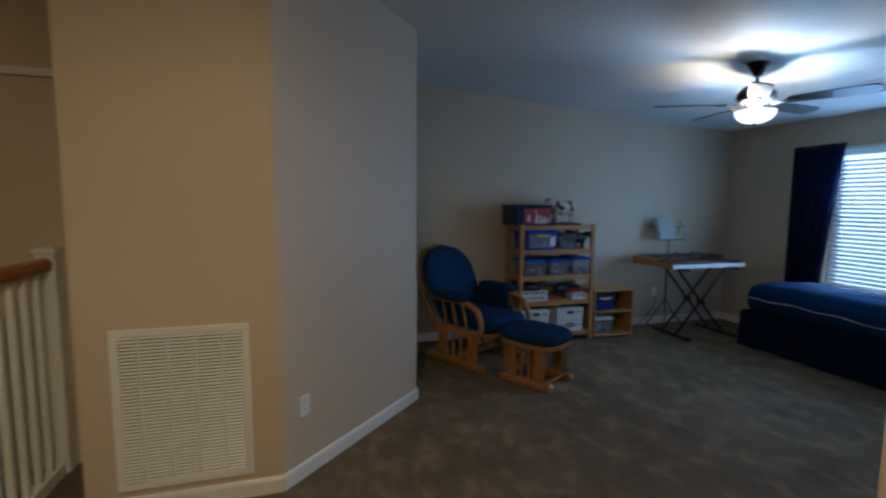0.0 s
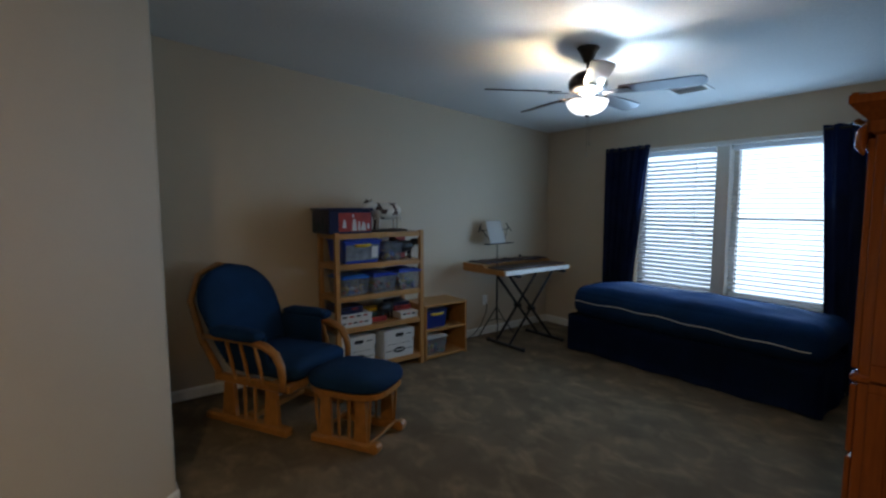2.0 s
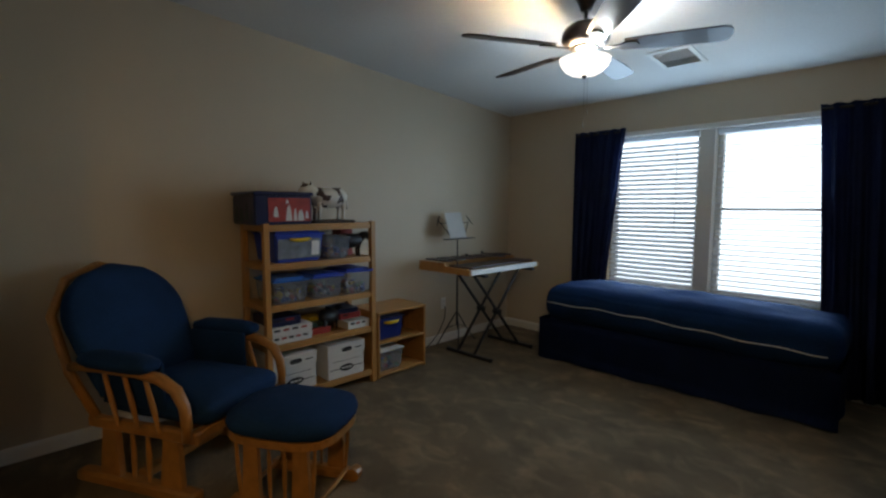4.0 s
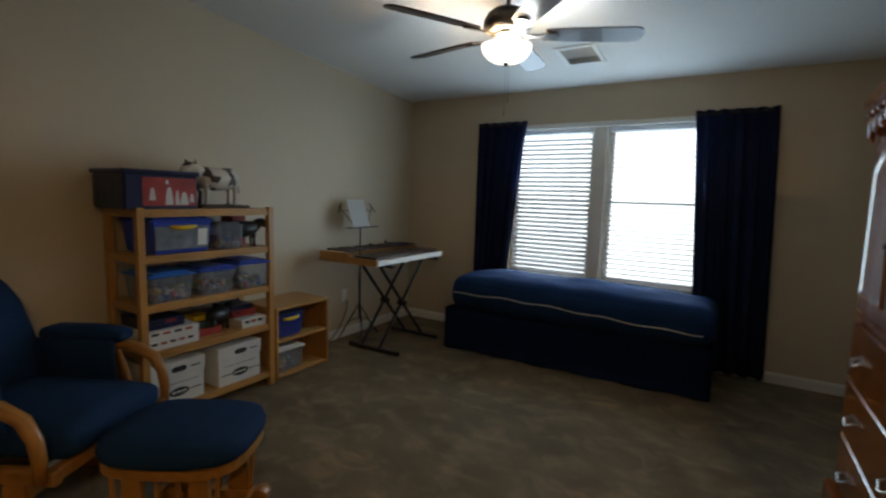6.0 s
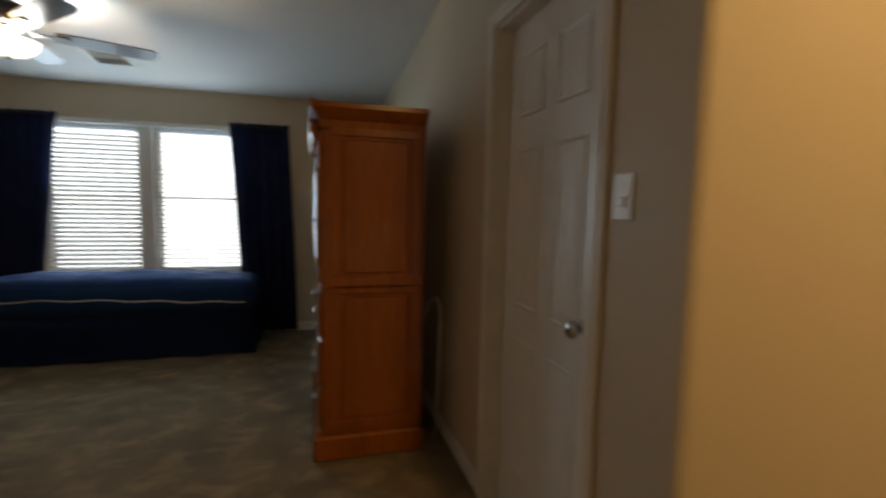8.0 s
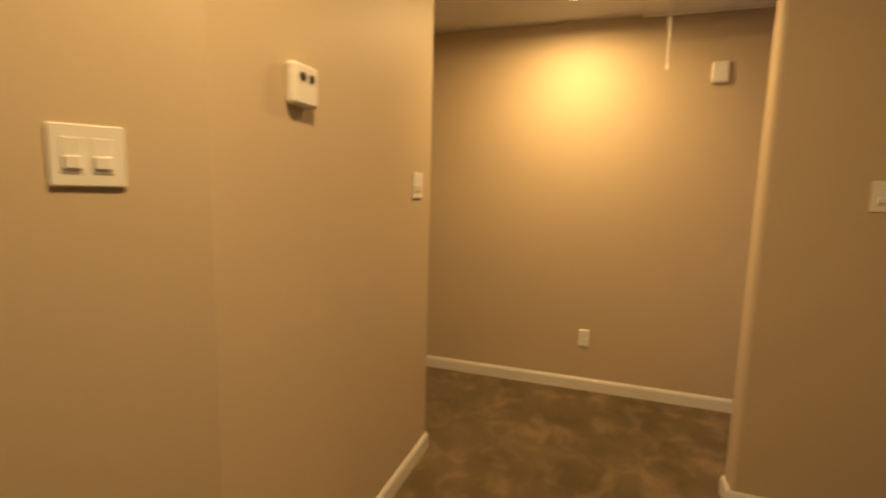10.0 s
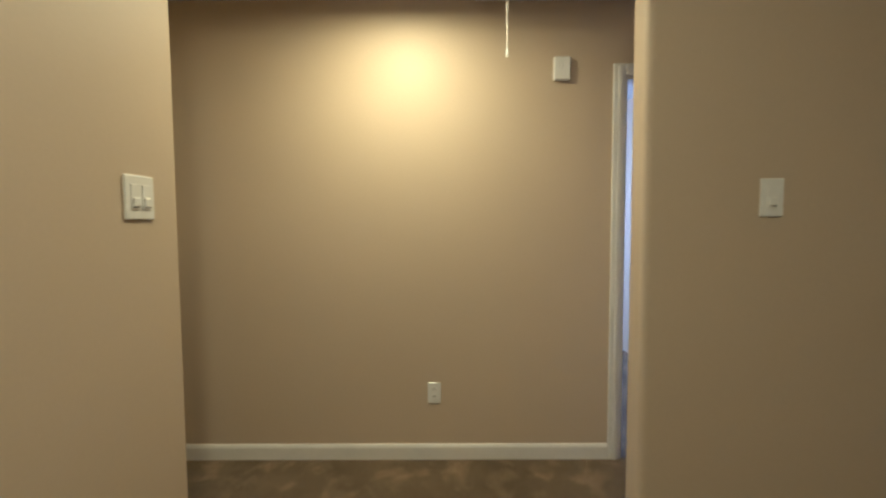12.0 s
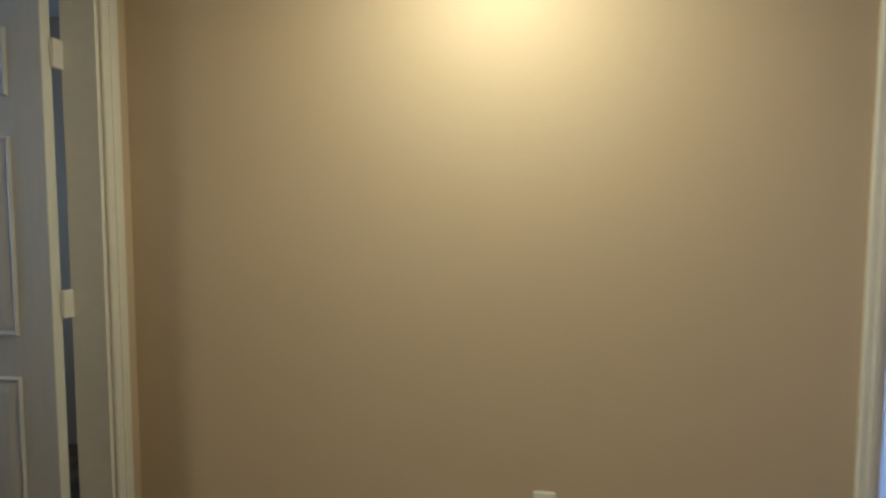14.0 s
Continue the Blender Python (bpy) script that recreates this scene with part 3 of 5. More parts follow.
for lo, hi in (((-0.39, 0.60, -0.02), (0.39, 0.63, -0.001)), ((-0.39, -0.63, -0.02), (0.39, -0.60, -0.001)), ((-0.39, -0.60, -0.02), (-0.36, 0.60, -0.001)), ((0.36, -0.60, -0.02), (0.39, 0.60, -0.001))):
    part("trim_strip", blocks((lo, hi), bevel=0.003), TRIM, ob)
bm = bmesh.new()
tube(bm, [(0.10, 0.50, -0.012), (0.10, 0.50, -0.20), (0.101, 0.50, -0.36)], 0.0035, 6)
lathe(bm, [(0.0, -0.40), (0.007, -0.395), (0.005, -0.36), (0.0, -0.355)], 8, (0.101, 0.50, 0))
part("pull_cord", bm, PLASTIC, ob, "white pull cord")

# return air grille beside the landing
ob = thing("return_air_grille", (SC[0], -5.765, 0.51), "white louvred return air grille in the wall", "air grille", 90)
gw, gh = 0.30, 0.39
for lo, hi in (((-gw, -0.012, -gh), (gw, 0, -gh + 0.035)), ((-gw, -0.012, gh - 0.035), (gw, 0, gh)), ((-gw, -0.012, -gh + 0.035), (-gw + 0.035, 0, gh - 0.035)), ((gw - 0.035, -0.012, -gh + 0.035), (gw, 0, gh - 0.035))):
    part("frame_bar", blocks((lo, hi), bevel=0.003), TRIM, ob)
# dark sheet on the solid wall; its grey paints the shade between the louvres
part("backing", blocks(((-gw + 0.03, -0.003, -gh + 0.03), (gw - 0.03, -0.001, gh - 0.03))), material("shaded duct grey", (0.10, 0.10, 0.095), 0.9, grain=0.1), ob)
data = None
z = -gh + 0.045
while z < gh - 0.04:
    if data is None:
        s_ = part("slat", blocks(((-gw + 0.036, -0.006, -0.001), (gw - 0.036, 0.005, 0.001))), TRIM, ob)
        data = s_.data
    else:
        s_ = new("slat", data)
        s_.parent = ob
    s_.matrix_basis = pose(0, -0.006, z, 48)
    z += 0.0165
for x in (-0.18, -0.06, 0.06, 0.18):
    part("divider", blocks(((x - 0.004, -0.013, -gh + 0.036), (x + 0.004, -0.009, gh - 0.036))), TRIM, ob)

# guard rail on the landing
ob = thing("stair_railing", (1.76, -6.5, 0.04), "white baluster railing with a stained oak handrail", "railing")
part("newel", blocks(((0.0, -0.045, -0.04), (0.09, 0.045, 1.17)), bevel=0.004), TRIM, ob)
part("newel_cap", blocks(((-0.005, -0.055, 1.17), (0.10, 0.055, 1.20)), bevel=0.008), TRIM, ob)
bm = bmesh.new()
prism(bm, [(-0.03, 1.085), (0.03, 1.085), (0.035, 1.11), (0.028, 1.14), (0.012, 1.15), (-0.012, 1.15), (-0.028, 1.14), (-0.035, 1.11)], 0.09, 2.70, "x")
part("handrail", bm, RAILWOOD, ob, "stained oak handrail")
part("shoe_rail", blocks(((0.09, -0.03, -0.04), (2.70, 0.03, 0.03)), bevel=0.004), TRIM, ob)
part("newel", blocks(((2.70, -0.045, -0.04), (2.79, 0.045, 1.17)), bevel=0.004), TRIM, ob)
data = None
for k in range(23):
    if data is None:
        b_ = part("baluster", blocks(((-0.016, -0.016, 0.03), (0.016, 0.016, 1.085)), bevel=0.002), TRIM, ob)
        data = b_.data
    else:
        b_ = new("baluster", data)
        b_.parent = ob
    b_.matrix_basis = pose(0.19 + k * 0.11, 0, 0)


# ---- bedroom furniture ----
def glider_chair():
    """Faces local +x."""
    ob = thing("glider_chair", (0.60, -3.62, 0), "honey oak glider rocker with dark blue denim cushions", "chair", 28)
    ob.scale = (1.05, 1.10, 0.955)
    for s in (-1, 1):
        y = s * 0.27
        bm = bmesh.new()
        block(bm, (-0.36, y - 0.035, 0.0), (0.34, y + 0.035, 0.06), 0.012)
        part("base_runner", bm, OAK, ob)
        for x in (-0.16, 0.20):
            bm = bmesh.new()
            prism(bm, [(x - 0.06, 0.06), (x + 0.06, 0.06), (x + 0.045, 0.30), (x - 0.035, 0.30)], y - 0.014, y + 0.014, "y")
            part("base_post", bm, OAK, ob)
        for x in (-0.03, 0.06):
            bm = bmesh.new()
            tube(bm, [(x, y, 0.06), (x + 0.005, y, 0.18), (x, y, 0.31)], [0.009, 0.013, 0.009], 8)
            part("spindle", bm, OAK, ob)
        part("side_rail", blocks(((-0.28, y - 0.02, 0.30), (0.36, y + 0.02, 0.36)), bevel=0.008), OAK, ob)
        yy = s * 0.31
        bm = bmesh.new()
        path = [(-0.33, yy, 0.62), (-0.15, yy, 0.635), (0.08, yy, 0.635), (0.20, yy, 0.62), (0.285, yy, 0.575), (0.325, yy, 0.50), (0.335, yy, 0.42), (0.33, yy, 0.335)]
        tube(bm, path, [0.022, 0.024, 0.026, 0.027, 0.026, 0.024, 0.022, 0.02], 10)
        part("arm", bm, OAK, ob, "bent oak armrest", True)
        for x in (-0.10, 0.02, 0.14):
            bm = bmesh.new()
            tube(bm, [(x + 0.04, yy, 0.35), (x + 0.01, yy, 0.48), (x - 0.03, yy, 0.625)], [0.009, 0.012, 0.009], 8)
            part("arm_spindle", bm, OAK, ob)
        bm = bmesh.new()
        cushion(bm, (-0.24, yy - 0.055, 0.645), (0.17, yy + 0.055, 0.715), 0.012, 6, corner=0.035)
        block(bm, (-0.22, yy - s * 0.062 - 0.012, 0.42), (0.15, yy - s * 0.062 + 0.012, 0.67), 0.01)
        part("arm_pad", bm, DENIM, ob, "blue denim arm pad", True)
        bm = bmesh.new()
        tube(bm, [(-0.24, s * 0.27, 0.34), (-0.36, s * 0.30, 0.58), (-0.48, s * 0.285, 0.86), (-0.55, s * 0.17, 1.03), (-0.57, 0.0, 1.09)], [0.022, 0.022, 0.022, 0.022, 0.022], 8)
        part("back_frame", bm, OAK, ob, "curved oak back frame", True)
    for y in (-0.18, -0.09, 0.0, 0.09, 0.18):
        bm = bmesh.new()
        tube(bm, [(-0.25, y * 0.9, 0.35), (-0.40, y, 0.66), (-0.55, y, 1.03)], [0.009, 0.011, 0.008], 8)
        part("back_spindle", bm, OAK, ob)
    part("front_rail", blocks(((0.30, -0.29, 0.30), (0.345, 0.29, 0.355)), bevel=0.008), OAK, ob)
    part("cross_bar", blocks(((-0.06, -0.235, 0.03), (0.0, 0.235, 0.075)), bevel=0.008), OAK, ob)
    part("spreader_bar", blocks(((0.12, -0.235, 0.20), (0.145, 0.235, 0.24)), bevel=0.004), TRIM, ob, "pale metal glide bar")
    bm = bmesh.new()
    cushion(bm, (-0.24, -0.245, 0.36), (0.38, 0.245, 0.485), 0.03, 12, corner=0.055)
    seat = part("seat_cushion", bm, DENIM, ob, "blue denim seat cushion", True)
    # the back cushion: a domed round-topped pad, leaning back
    bm = bmesh.new()
    rows = []
    n = 14
    for i in range(n + 1):
        v = i / n
        row = []
        for k in range(24):
            a = 2 * math.pi * k / 24
            half = 0.31 * (min(1.0, math.sqrt(max(0.0, 1 - ((v - 0.55) / 0.45) ** 2)) if v > 0.55 else 0.90 + 0.10 * v / 0.55))
            half = max(half, 0.02)
            thick = 0.068 * math.sqrt(max(0.02, 1 - (2 * v - 1) ** 4)) * (1 - 0.14 * math.exp(-((v - 0.76) / 0.02) ** 2))
            c, s = math.cos(a), math.sin(a)
            row.append(bm.verts.new((thick * math.copysign(abs(c) ** 0.8, c), half * math.copysign(abs(s) ** 0.75, s), 0.70 * v)))
        rows.append(row)
    for a, b in zip(rows, rows[1:]):
        for k in range(24):
            bm.faces.new((a[k], a[(k + 1) % 24], b[(k + 1) % 24], b[k]))
    bm.faces.new(rows[0][::-1])
    bm.faces.new(rows[-1])
    bmesh.ops.transform(bm, matrix=pose(-0.20, 0, 0.46, 0, -24), verts=bm.verts)
    part("back_cushion", bm, DENIM, ob, "round-topped blue denim back cushion", True)
    for z in (0.86,):
        bm = bmesh.new()
        tube(bm, [(-0.415, y, 0.89 + 0.01 * math.sin(y * 9)) for y in (-0.20, -0.12, -0.04, 0.04, 0.12, 0.20)], 0.006, 6)
        part("tuft_seam", bm, DENIM, ob)


def ottoman():
    ob = thing("ottoman", (1.28, -3.35, 0), "gliding oak footstool with a blue denim cushion", "ottoman", 31)
    for s in (-1, 1):
        y = s * 0.165
        bm = bmesh.new()
        block(bm, (-0.23, y - 0.03, 0.0), (0.23, y + 0.03, 0.055), 0.012)
        lathe(bm, [(0.0, -0.031), (0.032, -0.028), (0.036, 0.0), (0.032, 0.028), (0.0, 0.031)], 14, (0.23, y, 0.034), "y")
        part("base_runner", bm, OAK, ob)
        for x in (-0.12, 0.13):
            bm = bmesh.new()
            prism(bm, [(x - 0.045, 0.055), (x + 0.045, 0.055), (x + 0.035, 0.33), (x - 0.03, 0.33)], y - 0.012, y + 0.012, "y")
            part("base_post", bm, OAK, ob)
        for x in (-0.20, -0.03, 0.05, 0.20):
            bm = bmesh.new()
            tube(bm, [(x * 0.9, y, 0.055), (x * 0.95, y, 0.18), (x, y, 0.34)], [0.007, 0.011, 0.007], 8)
            part("spindle", bm, OAK, ob)
    for x in (-0.19, 0.19):
        bm = bmesh.new()
        tube(bm, [(x, -0.165, 0.05), (x, 0.165, 0.05)], 0.011, 8)
        part("stretcher", bm, OAK, ob)
    bm = bmesh.new()
    outline = []
    for k in range(28):
        a = 2 * math.pi * k / 28
        c, s = math.cos(a), math.sin(a)
        outline.append((0.27 * math.copysign(abs(c) ** 0.6, c), 0.225 * math.copysign(abs(s) ** 0.6, s)))
    prism(bm, outline, 0.33, 0.365)
    part("seat_frame", bm, OAK, ob)
    bm = bmesh.new()
    rings = []
    for z, k in ((0.366, 0.94), (0.375, 1.02), (0.405, 1.045), (0.435, 1.0), (0.452, 0.85), (0.462, 0.55), (0.466, 0.2)):
        rings.append([bm.verts.new((x * k, y * k, z + 0.006 * noise.noise(Vector((x * k * 8, y * k * 8, 1))))) for x, y in outline])
    for a, b in zip(rings, rings[1:]):
        for k in range(28):
            bm.faces.new((a[k], a[(k + 1) % 28], b[(k + 1) % 28], b[k]))
    bm.faces.new(rings[0][::-1])
    bm.faces.new(rings[-1])
    part("cushion", bm, DENIM, ob, "puffy blue denim cushion", True)


glider_chair()
ottoman()


SY0, SY1, SX0, SX1 = -3.075, -2.195, 0.01, 0.385


def shelf_unit():
    ob = thing("shelf_unit", (0, 0, 0), "open pine shelving unit filled with toy bins and games", "shelf")
    for x0 in (SX0, SX1 - 0.04):
        for y0 in (SY0, SY1 - 0.04):
            part("post", blocks(((x0, y0, 0), (x0 + 0.04, y0 + 0.04, 1.262)), bevel=0.003), PINE, ob)
    for z in (0.097, 0.441, 0.713, 0.989, 1.246):
        z0 = z - 0.012
        n = 4
        for k in range(n):
            x0 = SX0 + 0.006 + (SX1 - SX0 - 0.012) * k / n
            x1 = SX0 + 0.006 + (SX1 - SX0 - 0.012) * (k + 1) / n - 0.004
            part("shelf_slat", blocks(((x0, SY0 + 0.042, z0), (x1, SY1 - 0.042, z0 + 0.018)), bevel=0.002), PINE_X, ob)
        part("front_strip", blocks(((SX1 - 0.030, SY0 + 0.04, z0 - 0.026), (SX1 - 0.008, SY1 - 0.04, z0 - 0.001)), bevel=0.002), PINE_X, ob)
        for y0 in (SY0 + 0.005, SY1 - 0.025):
            part("side_cleat", blocks(((SX0 + 0.04, y0, z0 - 0.025), (SX1 - 0.04, y0 + 0.02, z0 + 0.016)), bevel=0.002), PINE, ob)


shelf_unit()
BLUE_PL = material("blue plastic", (0.02, 0.06, 0.42), 0.35, grain=0.04, blotch=0.05, blotch_scale=8)
CYAN_PL = material("bright blue plastic lid", (0.02, 0.16, 0.55), 0.35, grain=0.04, blotch=0.05, blotch_scale=8)
NAVY_PL = material("dark blue plastic", (0.008, 0.013, 0.055), 0.35, grain=0.04, blotch=0.06, blotch_scale=8)
DEEP_PL = material("deep blue plastic", (0.010, 0.026, 0.17), 0.35, grain=0.04, blotch=0.06, blotch_scale=8)
YELLOW_PL = material("yellow plastic", (0.75, 0.50, 0.02), 0.4, grain=0.03)
CLEAR_PL = clear("clear plastic tub", (0.36, 0.40, 0.46), 0.2, 0.36)
GREY_PL = clear("smoky plastic tub", (0.25, 0.28, 0.33), 0.25, 0.5)
FROST_PL = material("cloudy clear plastic", (0.20, 0.23, 0.27), 0.25, grain=0.1, grain_scale=25, blotch=0.35, blotch_scale=14)
CARD = material("white cardboard", (0.66, 0.65, 0.62), 0.8, grain=0.03, grain_scale=50, blotch=0.04, blotch_scale=5)
INK = material("black print", (0.015, 0.015, 0.016), 0.7, grain=0.05)
RED = material("red printed card", (0.35, 0.03, 0.02), 0.5, grain=0.1, grain_scale=30, blotch=0.2, blotch_scale=12)
WHITE = material("white matt paper", (0.75, 0.75, 0.74), 0.8, grain=0.02, blotch=0.02)


def toy_material(name, seed):
    """A jumble of small coloured toys."""
    m = bpy.data.materials.new(name)
    m.use_nodes = True
    n, links = m.node_tree.nodes, m.node_tree.links
    shader = n["Principled BSDF"]
    shader.inputs["Roughness"].default_value = 0.45
    info = n.new("ShaderNodeNewGeometry")
    ramp = n.new("ShaderNodeValToRGB")
    ramp.color_ramp.interpolation = "CONSTANT"
    cols = [(0.5, 0.48, 0.42), (0.35, 0.05, 0.03), (0.05, 0.09, 0.3), (0.5, 0.33, 0.04), (0.08, 0.2, 0.07), (0.03, 0.03, 0.03), (0.3, 0.2, 0.12)]
    rnd = random.Random(seed)
    rnd.shuffle(cols)
    els = ramp.color_ramp.elements
    els[0].position, els[0].color = 0.0, (*cols[0], 1)
    els[1].position, els[1].color = 1 / 7, (*cols[1], 1)
    for i, c in enumerate(cols[2:], 2):
        e = els.new(i / 7)
        e.color = (*c, 1)
    links.new(info.outputs["Random Per Island"], ramp.inputs[0])
    links.new(ramp.outputs[0], shader.inputs["Base Color"])
    return m


TOYS = toy_material("mixed toy pieces", 3)
TOYS_B = toy_material("mixed pale toy pieces", 8)


def storage_bin(place, sx, sy, h, tub, lid, label, seed=1, handle=None, fill=0.45, toys=TOYS, turn=0.0, window=False):
    """A lidded tub centred on place; sx deep, sy wide; the front looks to +x."""
    ob = thing("storage_bin", place, label, "storage bin", turn, group="storage bins")
    bm = bmesh.new()
    k, t = 0.90, 0.004
    outer = [[(sgnx * sx / 2 * f, sgny * sy / 2 * f, z) for sgnx, sgny in ((-1, -1), (1, -1), (1, 1), (-1, 1))] for f, z in ((k, 0.001), (1.0, h - 0.02))]
    lo = [bm.verts.new(p) for p in outer[0]]
    hi = [bm.verts.new(p) for p in outer[1]]
    bm.faces.new(lo[::-1])
    for i in range(4):
        bm.faces.new((lo[i], lo[(i + 1) % 4], hi[(i + 1) % 4], hi[i]))
    bmesh.ops.bevel(bm, geom=[e for e in bm.edges if not (e.verts[0].co.z > h - 0.03 and e.verts[1].co.z > h - 0.03)], offset=0.012, segments=2, affect="EDGES")
    part("tub", bm, tub, ob)
    if lid is not None:
        bm = blocks(((-sx / 2 - 0.008, -sy / 2 - 0.008, h - 0.026), (sx / 2 + 0.008, sy / 2 + 0.008, h - 0.012)), bevel=0.005)
        block(bm, (-sx / 2 + 0.02, -sy / 2 + 0.02, h - 0.012), (sx / 2 - 0.02, sy / 2 - 0.02, h), 0.004)
        part("lid", bm, lid, ob, "snap-on plastic lid")
    if handle is not None:
        bm = bmesh.new()
        tube(bm, [(sx / 2 + 0.002, -0.075, h - 0.052), (sx / 2 + 0.012, -0.045, h - 0.056), (sx / 2 + 0.014, 0, h - 0.058), (sx / 2 + 0.012, 0.045, h - 0.056), (sx / 2 + 0.002, 0.075, h - 0.052)], [0.008, 0.013, 0.014, 0.013, 0.008], 8)
        part("handle", bm, handle, ob, "yellow clip handle", True)
    if window:
        bm = bmesh.new()
        block(bm, (-0.002, -sy * 0.44, -h * 0.34), (0.004, sy * 0.44, h * 0.30), 0.003, pose(sx * 0.478 + 0.002, 0, h * 0.46, 0, 4.5))
        part("front_panel", bm, FROST_PL, ob, "cloudy clear front panel")
        bm = bmesh.new()
        block(bm, (0.0045, sy * 0.24, -h * 0.25), (0.0055, sy * 0.40, h * 0.22), 0.0, pose(sx * 0.478 + 0.002, 0, h * 0.46, 0, 4.5))
        part("sticker", bm, WHITE, ob, "pale paper sticker")
    if toys is not None:
        bm = bmesh.new()
        rnd = random.Random(seed)
        for _ in range(60):
            z = 0.012 + rnd.random() * (h * fill - 0.03)
            w = rnd.uniform(0.008, 0.022)
            px = rnd.uniform(-0.40, 0.40) * sx * 0.88
            py = rnd.uniform(-0.40, 0.40) * sy * 0.88
            block(bm, (-w, -w * rnd.uniform(0.4, 1.2), -w * 0.6), (w, w, w * 0.6), 0.0, pose(px, py, z + 0.006, rnd.uniform(0, 90), rnd.uniform(0, 90), rnd.uniform(0, 180)))
        c = part("contents", bm, toys, ob, "jumbled small toys")
        tagged(c, kind="stuff")
    return ob


def shelf_z(i):
    return (0.103, 0.447, 0.719, 0.995, 1.252)[i]


# top: printed fabric bin and a painted cow model
bin_top = thing("toy_box", (0.20, -2.925, shelf_z(4)), "dark blue printed toy box with red picture panel", "toy box", 0)
bm = bmesh.new()
prism(bm, [(-0.175, -0.20), (0.175, -0.20), (0.175, 0.20), (-0.175, 0.20)], 0.0, 0.19)
bmesh.ops.bevel(bm, geom=list(bm.edges), offset=0.008, segments=2, affect="EDGES")
part("body", bm, NAVY_PL, bin_top)
part("rim", blocks(((-0.185, -0.21, 0.19), (0.185, 0.21, 0.215)), bevel=0.006), NAVY_PL, bin_top)
part("picture", blocks(((0.1755, -0.11, 0.02), (0.1775, 0.185, 0.175))), RED, bin_top, "red picture panel")
for y, z, w, h in ((0.03, 0.025, 0.045, 0.105), (0.115, 0.025, 0.05, 0.075), (-0.06, 0.05, 0.035, 0.07), (0.075, 0.025, 0.025, 0.085), (0.16, 0.04, 0.025, 0.05), (0.02, 0.14, 0.02, 0.025)):
    bm = bmesh.new()
    prism(bm, [(y - w / 2, z), (y + w / 2, z), (y + w * 0.35, z + h * 0.6), (y + w * 0.12, z + h), (y - w * 0.2, z + h * 0.9), (y - w * 0.4, z + h * 0.5)], 0.1775, 0.1785, "x")
    part("print_shape", bm, PIPING, bin_top, "pale printed shape")

PRINT = material("dark teal print", (0.012, 0.045, 0.05), 0.5, grain=0.2, grain_scale=30, blotch=0.5, blotch_scale=18)
for x, z, w, h in ((-0.11, 0.02, 0.05, 0.11), (-0.03, 0.02, 0.07, 0.09), (0.06, 0.03, 0.05, 0.12), (0.13, 0.02, 0.04, 0.08)):
    bm = bmesh.new()
    prism(bm, [(x - w / 2, z), (x + w / 2, z), (x + w * 0.4, z + h * 0.5), (x + w * 0.15, z + h), (x - w * 0.25, z + h * 0.85), (x - w * 0.45, z + h * 0.4)], -0.2015, -0.2004, "y")
    part("print_shape", bm, PRINT, bin_top, "dark teal printed shape")

COW = material("painted cow hide", (0.60, 0.54, 0.46), 0.5, grain=0.05, grain_scale=40)
nt = COW.node_tree
hs = nt.nodes["Principled BSDF"].inputs["Base Color"].links[0].from_socket
vo = nt.nodes.new("ShaderNodeTexNoise")
vo.inputs["Scale"].default_value = 9
tc = nt.nodes.new("ShaderNodeTexCoord")
nt.links.new(tc.outputs["Object"], vo.inputs["Vector"])
rp = nt.nodes.new("ShaderNodeValToRGB")
rp.color_ramp.interpolation = "CONSTANT"
rp.color_ramp.elements[0].color = (0.05, 0.018, 0.01, 1)
rp.color_ramp.elements[1].position = 0.45
rp.color_ramp.elements[1].color = (0.62, 0.56, 0.47, 1)
nt.links.new(vo.outputs[0], rp.inputs[0])
nt.links.new(rp.outputs[0], nt.nodes["Principled BSDF"].inputs["Base Color"])


def animal(name, place, turn, size, mat, label, category, horns=False):
    """A small standing four-legged model, one mesh; it looks to -y."""
    bm = bmesh.new()
    tube(bm, [(0, -0.135, 0.155), (0, -0.10, 0.155), (0, 0.0, 0.145), (0, 0.09, 0.155), (0, 0.135, 0.155)], [0.03, 0.06, 0.07, 0.064, 0.028], 12)
    tube(bm, [(0, -0.11, 0.165), (0, -0.15, 0.20), (0, -0.175, 0.205), (0, -0.21, 0.175), (0, -0.22, 0.16)], [0.046, 0.038, 0.036, 0.026, 0.015], 10)
    for x in (-0.028, 0.028):
        for y in (-0.095, 0.095):
            tube(bm, [(x, y, 0.13), (x, y + 0.006, 0.06), (x, y, 0.0)], [0.022, 0.011, 0.011], 8)
        tube(bm, [(x * 0.5, -0.165, 0.215), (x * 1.4, -0.16, 0.235), (x * 1.5, -0.17, 0.25)] if horns else [(x * 0.7, -0.165, 0.21), (x * 1.6, -0.16, 0.215)], [0.006, 0.005, 0.002] if horns else [0.008, 0.003], 6)
    tube(bm, [(0, 0.125, 0.16), (0, 0.15, 0.12), (0, 0.15, 0.07)], [0.006, 0.005, 0.007], 6)
    bmesh.ops.transform(bm, matrix=Matrix.Scale(size, 4), verts=bm.verts)
    ob = solo(name, bm, mat, label, category, smooth=True)
    ob.matrix_world = pose(*place, 0, 0, turn)
    return ob


